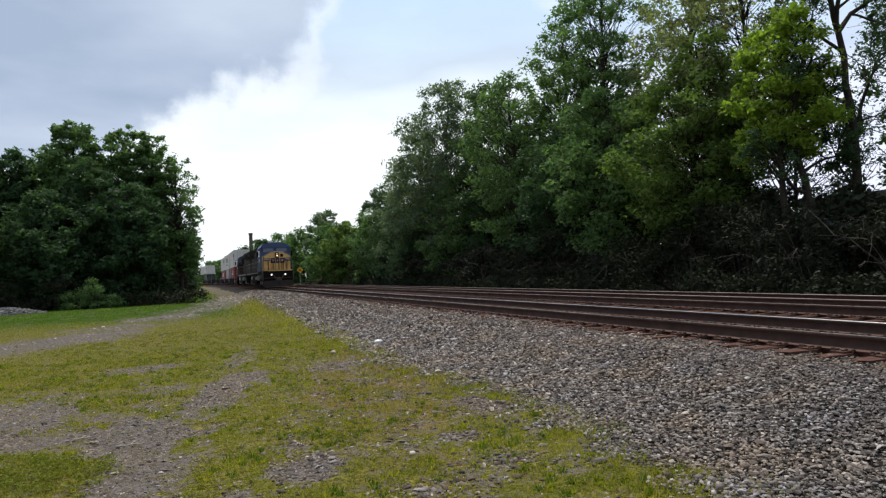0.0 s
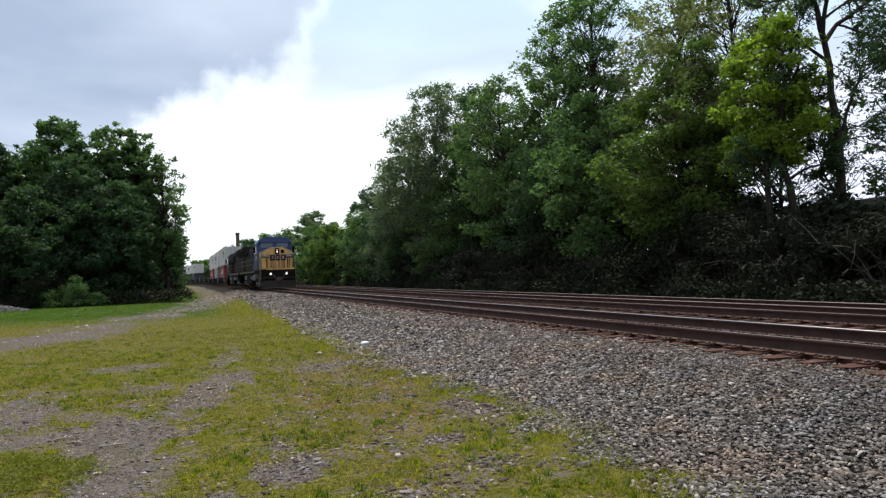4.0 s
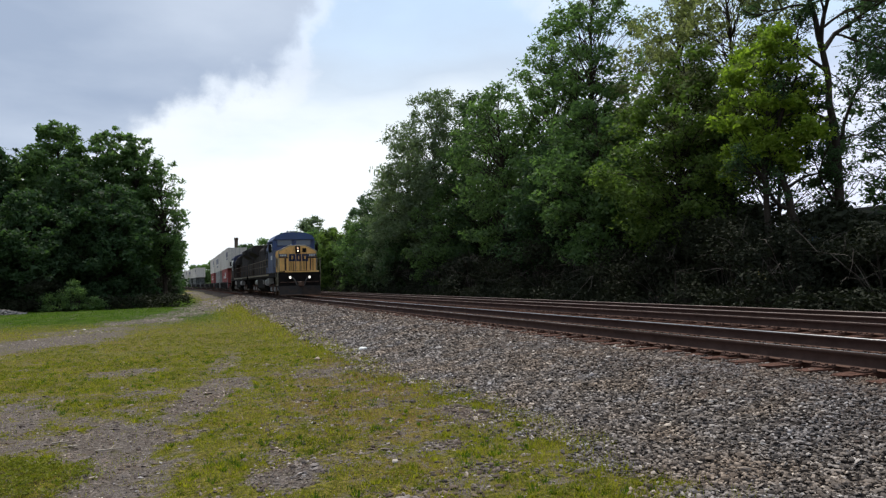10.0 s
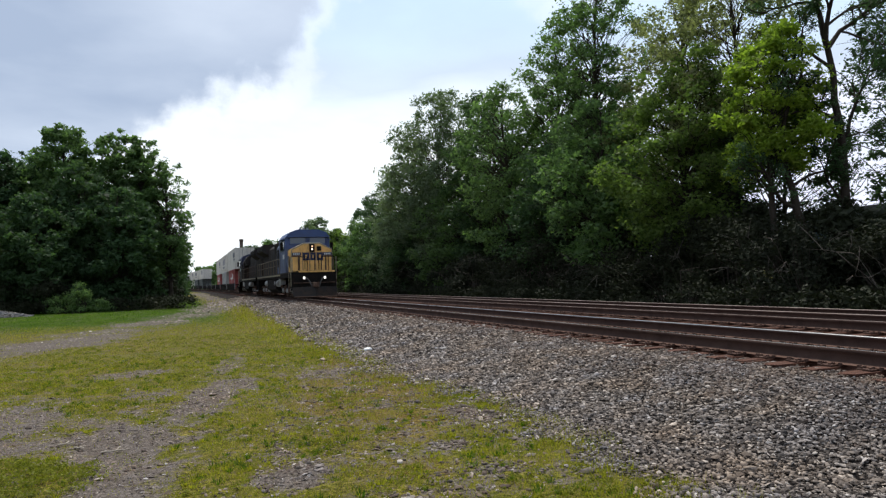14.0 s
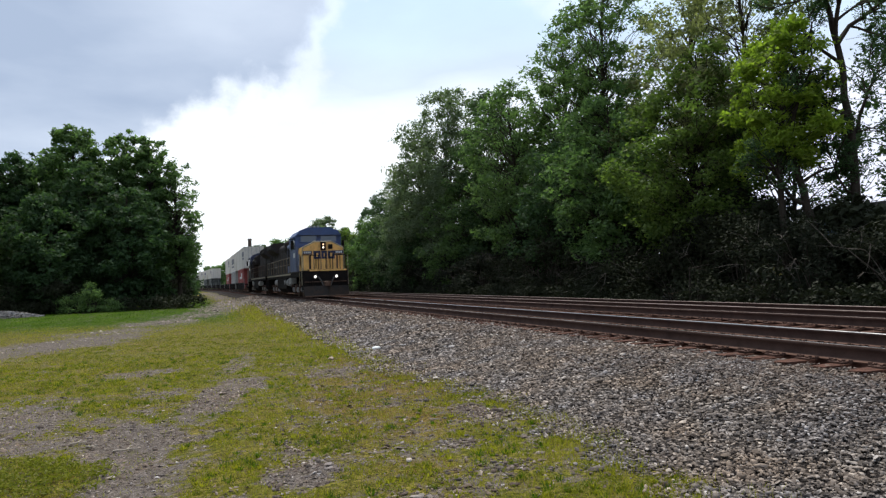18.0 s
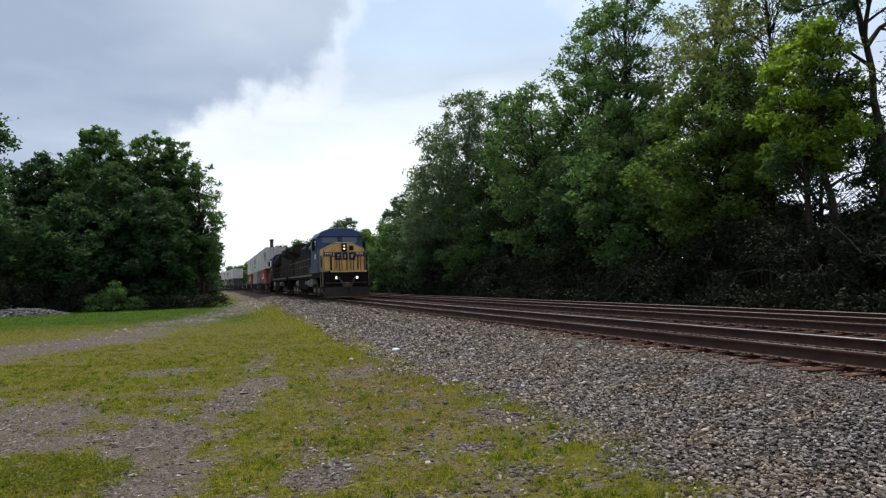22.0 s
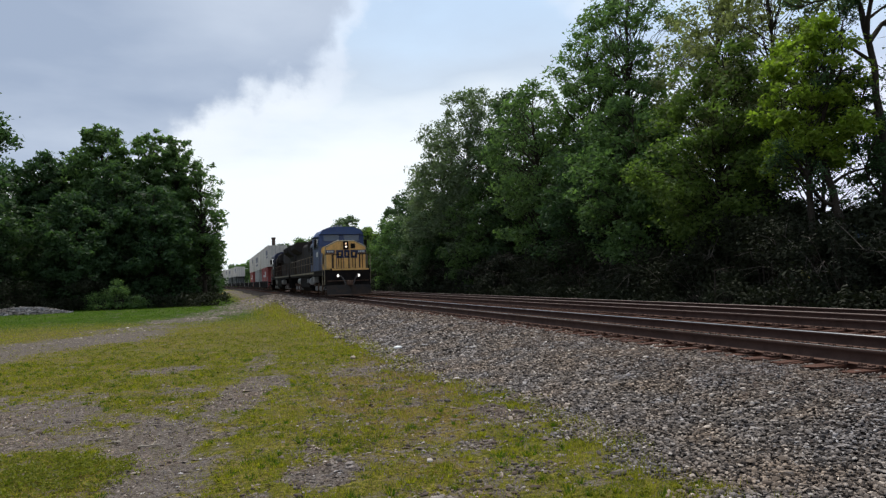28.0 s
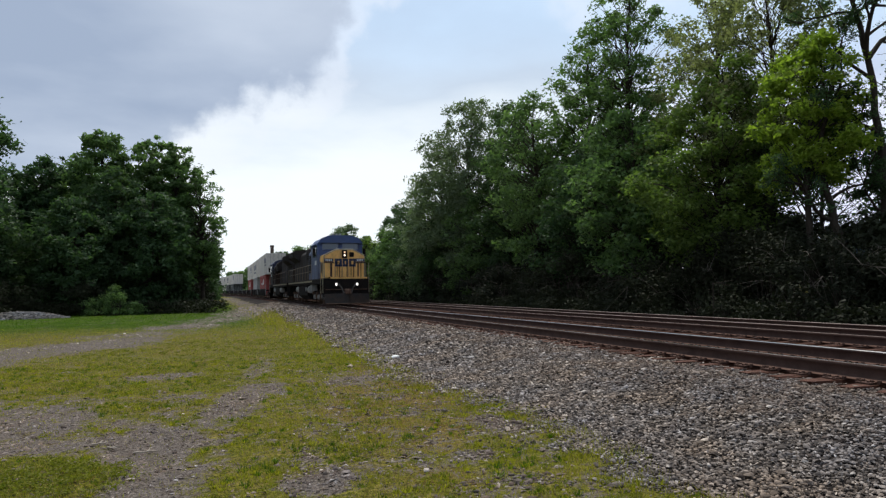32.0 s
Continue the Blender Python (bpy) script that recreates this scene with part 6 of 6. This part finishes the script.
def lot_stones():
    X, Y, S = [], [], []
    for seed, n, x0, x1, y0, y1 in ((31, 30000, -4.5, 3.6, 3.5, 11.0), (32, 12000, -7, 3.6, 11.0, 26.0)):
        x, y, rs = scatter(seed, n, x0, x1, y0, y1)
        near = smooth(x, -0.5, 3.2) * smooth(y, 16, 10)
        keep = rs.uniform(0, 1, n) < np.clip(bare_at(x, y) * 0.8 - 0.14, 0.01, 0.6) * (0.75 + 0.9 * near)
        X.append(x[keep]), Y.append(y[keep]), S.append((0.0105 * np.exp(rs.normal(0, 0.38, n)) * (1 + 0.5 * near))[keep])
    x, y, rs = scatter(33, 420, 0.55, 1.2, 5.4, 6.6)
    k = blob(x, y, 0.88, 6.05, 0.3, 0.55, -20) < 1 + rs.uniform(-0.4, 0.3, 420)
    X.append(x[k]), Y.append(y[k]), S.append((0.0155 * np.exp(rs.normal(0, 0.35, 420)))[k])
    for i, (cx, cy, rx, ry, n) in enumerate(((1.7, 4.9, 0.45, 0.2, 170), (0.88, 6.95, 0.16, 0.45, 90), (2.48, 6.36, 0.28, 0.28, 110), (2.5, 5.4, 0.28, 0.22, 90), (3.1, 7.4, 0.3, 0.5, 220), (2.4, 12.4, 0.8, 1.2, 260), (0.2, 5.5, 0.3, 0.3, 60), (1.6, 8.2, 0.9, 2.2, 200), (2.2, 9.5, 0.9, 2.0, 200))):
        rs = np.random.RandomState(340 + i)
        X.append(rs.normal(cx, rx * 0.6, n)), Y.append(rs.normal(cy, ry * 0.6, n)), S.append(0.0155 * np.exp(rs.normal(0, 0.35, n)))
    # strewn stones that lie in loose drifts through the grass
    x, y, rs = scatter(38, 26000, -2.5, 3.6, 4.3, 15.0)
    k = rs.uniform(0, 1, 26000) < 0.32 * smooth(fbm(x, y, 0.9, 20) + 0.6 * fbm(x, y, 0.25, 22), 0.0, 0.6) * (0.35 + 0.65 * smooth(x, -0.5, 1.5))
    X.append(x[k]), Y.append(y[k]), S.append(0.0155 * np.exp(rs.normal(0, 0.35, k.sum())))
    x, y, s = map(np.concatenate, (X, Y, S))
    k = np.random.RandomState(36).uniform(0, 1, len(x)) < 0.5
    for k, mt, lab in ((k, "ballast", "scattered grey pebbles on the worn lot"), (~k, "ballast_brown", "scattered brown pebbles on the worn lot")):
        stones("lot_gravel", x[k], y[k], height_at(x[k], y[k]) + s[k] * 0.38, s[k], M[mt], lab, 23, coarse=True)
    # small chips ground into the dirt
    x, y, rs = scatter(35, 105000, -5.5, 3.3, 4.2, 17.0, 1.2)
    k = rs.uniform(0, 1, 105000) < np.clip(bare_at(x, y) * 1.1 - 0.28, 0.03, 0.7)
    x, y = x[k], y[k]
    s = 0.0105 * np.exp(rs.normal(0, 0.45, len(x))) * (0.8 + 0.05 * y)
    stones("dirt_chips", x, y, height_at(x, y) + s * 0.1, s, M["ballast_brown"], "small stone chips trodden into the dirt", 24, chips=True)
    x, y, rs = scatter(37, 60000, -9.5, 5.0, 17.0, 75.0)
    k = (rs.uniform(0, 1, 60000) < np.clip(bare_at(x, y) * 1.2 - 0.55, 0.0, 0.5)) & (x < edge_at(y))
    x, y = x[k], y[k]
    s = 0.0013 * y * np.exp(rs.normal(0, 0.4, len(x))) * 0.7
    stones("road_gravel", x, y, height_at(x, y) + s * 0.05, s, M["ballast"], "grey gravel on the worn track road", 25, chips=True)
    # the heap by the left trees
    rs = np.random.RandomState(44)
    a, q = rs.uniform(0, 6.28, 2600), np.sqrt(rs.uniform(0, 1, 2600))
    x, y = -12.6 + 3.0 * q * np.cos(a), 54.0 + 1.8 * q * np.sin(a)
    z = 0.5 * (1 - q ** 1.6) + height_at(x, y)
    stones("stone_heap", x, y, z, 0.075 * np.exp(rs.normal(0, 0.3, 2600)), M["heap_stone"], "low heap of grey stones on the grass", 45, coarse=True)


def grass():
    for nm, mat, frac, lab in (("grass", "grass", 0.78, "short yellow-green grass and weeds"), ("lush_grass", "grass_lush", 0.7, "fresh green grass before the left trees"), ("dry_grass", "grass_dry", 0.22, "dry straw-coloured grass stalks")):
        P, H, W = [], [], []
        lush = nm == "lush_grass"
        for seed, n, x0, x1, y0, y1, hh, ww in ((51, 210000, -4.5, 3.9, 3.3, 9.0, 0.034, 0.0055), (52, 170000, -6.5, 4.0, 9.0, 17.0, 0.040, 0.008), (53, 150000, -15, 4.4, 17.0, 42.0, 0.050, 0.014), (54, 60000, -26, 5.0, 42.0, 85.0, 0.08, 0.035)):
            n = int(n * frac)
            x, y, rs = scatter(seed + int(frac * 10), n, x0, x1, y0, y1)
            u = rs.uniform(0, 1, n)
            green = smooth(y + 2.0 * fbm(x, y, 5, 12, 2), 27, 40) * smooth(x, 3.2, 1.0)
            dens = smooth(x + 0.5 * fbm(x, y, 0.6, 18), edge_at(y) + 0.55, edge_at(y) - 0.3) * np.clip(0.5 + 0.7 * fbm(x, y, 0.7, 8 + frac), 0.04, 1) * (green if lush else 1 - green)
            if frac < 0.5:
                dens *= 0.35 + 1.6 * seedy_at(x, y)
            k = u < dens
            x, y, u, dens = x[k], y[k], u[k], dens[k]
            k = u < dens * np.clip(1 - bare_at(x, y) * 1.25, 0.06, 1)
            x, y = x[k], y[k]
            n = len(x)
            tall = 1 + 1.3 * smooth(x, 1.8, 2.8) * smooth(y, 13, 19) + 1.1 * smooth(x, edge_at(y) - 1.0, edge_at(y) - 0.2) * smooth(y, 22, 14) + 0.5 * np.clip(fbm(x, y, 0.5, 9), 0, 1)
            P.append(np.c_[x, y, height_at(x, y) - 0.004]), H.append(hh * tall * rs.uniform(0.4, 1.35, n) * (1.0 if frac > 0.5 else 1.35)), W.append(ww * rs.uniform(0.6, 1.3, n) * (1.0 if frac > 0.5 else 0.6))
        if nm == "grass":
            for cx, cy, r, hh, n in ((3.46, 5.8, 0.2, 0.10, 150), (3.5, 5.55, 0.22, 0.06, 90), (3.22, 4.95, 0.2, 0.08, 130), (3.42, 4.3, 0.17, 0.06, 90), (3.8, 8.3, 0.5, 0.05, 260), (3.3, 10.9, 0.3, 0.09, 200), (1.25, 4.8, 0.3, 0.06, 260), (0.95, 5.3, 0.2, 0.06, 160)):
                rs = np.random.RandomState(int(cx * 100 + cy))
                a, q = rs.uniform(0, 6.28, n), np.sqrt(rs.uniform(0, 1, n)) * r
                x, y = cx + q * np.cos(a), cy + q * np.sin(a)
                P.append(np.c_[x, y, height_at(x, y) - 0.004]), H.append(hh * rs.uniform(0.4, 1.2, n) * (1.1 - 0.6 * q / r)), W.append(0.0075 * rs.uniform(0.6, 1.3, n))
        P, H, W = np.concatenate(P), np.concatenate(H), np.concatenate(W)
        rs = np.random.RandomState(60)
        n = len(P)
        a, ln = rs.uniform(0, 6.28, n), rs.uniform(0.1, 0.9, n)
        d = np.c_[np.cos(a), np.sin(a), np.zeros(n)]
        b = np.c_[-np.sin(a), np.cos(a), np.zeros(n)]
        up = np.array([[0, 0, 1.0]])
        t2 = P + d * (H * ln)[:, None] + up * (H * 0.95)[:, None]
        V = np.stack([P - b * W[:, None] * 0.6, P + b * W[:, None] * 0.6, t2], 1).reshape(-1, 3)
        obj = obj_np(nm, V, np.arange(3 * n).reshape(-1, 3), M[mat])
        tagged(obj, lab, "grass", kind="stuff")


def tussocks():
    """Small greener tufts that stand above the short grass and shade it."""
    rs = np.random.RandomState(93)
    n = 9000
    x, y = rs.uniform(-5.0, 3.9, n), 3.8 + 14 * rs.uniform(0, 1, n) ** 1.25
    k = (rs.uniform(0, 1, n) < np.clip(1.1 - 1.9 * bare_at(x, y), 0, 1) * np.clip(0.35 + 1.1 * fbm(x, y, 0.9, 23), 0, 1)) & (x < edge_at(y) + 0.1)
    x, y = x[k], y[k]
    fresh = rs.uniform(0, 1, len(x)) < 0.45
    for nm, pick, lab in (("grass_lush", fresh, "small tufts of fresh green grass"), ("grass", ~fresh, "small tufts of yellow-green grass")):
        cx, cy = x[pick], y[pick]
        m, b = len(cx), 22
        r, h = rs.uniform(0.02, 0.06, m), rs.uniform(0.025, 0.06, m)
        a, q, w = rs.uniform(0, 6.28, (m, b)), np.sqrt(rs.uniform(0, 1, (m, b))), rs.uniform(0.004, 0.008, (m, b))
        px, py = cx[:, None] + r[:, None] * q * np.cos(a), cy[:, None] + r[:, None] * q * np.sin(a)
        z = np.repeat(height_at(cx, cy) - 0.004, b)
        p = np.c_[px.ravel(), py.ravel(), z]
        out = np.c_[np.cos(a).ravel(), np.sin(a).ravel(), np.zeros(m * b)]
        side = np.c_[-np.sin(a).ravel(), np.cos(a).ravel(), np.zeros(m * b)] * w.ravel()[:, None]
        hh = (h[:, None] * rs.uniform(0.5, 1.2, (m, b))).ravel()
        tip = p + out * (hh * (0.2 + 0.6 * q.ravel()))[:, None] + np.array([[0, 0, 1.0]]) * hh[:, None]
        V = np.stack([p - side, p + side, tip], 1).reshape(-1, 3)
        tagged(obj_np("grass_tufts", V, np.arange(len(V)).reshape(-1, 3), M[nm]), lab, "grass", kind="stuff")


def clover():
    """Low broad-leaved weeds between the blades, thick in one clump by the worn dirt."""
    rs = np.random.RandomState(91)
    n = 6800
    x, y = rs.uniform(-5.5, 3.7, n), 3.6 + 21 * rs.uniform(0, 1, n) ** 1.2
    keep = (rs.uniform(0, 1, n) < np.clip(1 - 1.5 * bare_at(x, y), 0, 1) * np.clip(0.55 + 0.9 * fbm(x, y, 1.1, 16), 0, 1)) & (x < edge_at(y) - 0.1)
    x, y = np.r_[x[keep], rs.normal(-1.35, 0.33, 170)], np.r_[y[keep], rs.normal(6.95, 0.36, 170)]
    r = rs.uniform(0.06, 0.17, len(x))
    c = np.c_[x, y, height_at(x, y) + 0.012 + 0.05 * r]
    c[-170:, 2] += 0.02
    v, f = leaf_blades(rs, c, r, np.full(len(x), 20), 0.026, flat=0.16, core=0.0)
    tagged(obj_np("clover", v, f, M["clover"]), "low clover and broad-leaved weeds in the grass", "weeds", kind="stuff")


def track_pieces():
    rs = np.random.RandomState(70)
    TIE_TOP = RAIL_Z - 0.186 - 0.018
    protos = []
    for k in range(5):
        bm = box(-1.29, 1.29, -0.112, 0.112, -0.175, 0.0, 0.012)
        bmesh.ops.subdivide_edges(bm, edges=[e for e in bm.edges if abs(e.verts[0].co.x - e.verts[1].co.x) > 1], cuts=3)
        for v in bm.verts:
            v.co += Vector((rs.normal(0, 0.02) if abs(v.co.x) > 1.2 else 0, rs.normal(0, 0.006), rs.normal(0, 0.006) - (0.02 * rs.uniform() if abs(v.co.x) > 1.2 else 0)))
        me = bpy.data.meshes.new("tie")
        bm.to_mesh(me)
        bm.free()
        me.materials.append(M["tie"])
        protos.append(me)
    # a tie plate with its spikes and the rail anchors beside it
    bm = box(-0.19, 0.17, -0.095, 0.095, 0.0, 0.017, 0.003)
    for sx in (-0.105, 0.105):
        for sy in (-0.055, 0.055):
            add_box(bm, sx - 0.014, sx + 0.014, sy - 0.012, sy + 0.012, 0.012, 0.04)
    for sx in (-0.155,):
        for sy in (-0.05, 0.06):
            add_box(bm, sx - 0.013, sx + 0.013, sy - 0.012, sy + 0.012, 0.012, 0.034)
    for sy in (-0.135, 0.135):
        add_box(bm, -0.088, 0.088, sy - 0.016, sy + 0.016, 0.0, 0.024)
        add_box(bm, -0.1, -0.07, sy - 0.018, sy + 0.018, 0.0, 0.04)
        add_box(bm, 0.07, 0.1, sy - 0.018, sy + 0.018, 0.0, 0.04)
    plate = bpy.data.meshes.new("tie_plate")
    bm.to_mesh(plate)
    bm.free()
    plate.materials.append(M["spike"])
    for tn, (tr, tx) in enumerate(zip(tracks, TRACK_X)):
        far_v, far_f = [], []
        for k in range(460):
            y = -1.86 + 0.495 * k + rs.normal(0, 0.012)
            x = tx + float(bend(y)) + rs.normal(0, 0.03)
            if k < (200 if tn == 0 else 120):
                ob = bpy.data.objects.new("tie", protos[rs.randint(5)])
                scene.collection.objects.link(ob)
                ob.parent = tr
                ob.matrix_basis = pose(x, y, TIE_TOP + rs.normal(0, 0.004), 0, 0, rs.normal(0, 0.6))
                if k < (120 if tn == 0 else 70):
                    for s in (-1, 1):
                        pl = bpy.data.objects.new("tie_plate", plate)
                        scene.collection.objects.link(pl)
                        pl.parent = tr
                        pl.matrix_basis = pose(tx + float(bend(y)) + s * 0.7545, y, TIE_TOP + 0.001, 0, 0, 0 if s < 0 else 180)
            else:
                b0 = len(far_v)
                far_v += [(x + sx * 1.29, y + sy * 0.112, TIE_TOP - (0 if sz else 0.17)) for sz in (0, 1) for sx, sy in ((-1, -1), (1, -1), (1, 1), (-1, 1))]
                far_f += [(b0, b0 + 3, b0 + 2, b0 + 1), (b0 + 4, b0 + 5, b0 + 6, b0 + 7), (b0, b0 + 1, b0 + 5, b0 + 4), (b0 + 1, b0 + 2, b0 + 6, b0 + 5), (b0 + 2, b0 + 3, b0 + 7, b0 + 6), (b0 + 3, b0, b0 + 4, b0 + 7)]
        tagged(obj_np("far_ties", far_v, far_f, M["tie"], tr), kind="stuff")


ballast_shoulder()
ballast_cribs()
lot_stones()
grass()
clover()
tussocks()
track_pieces()


motions()
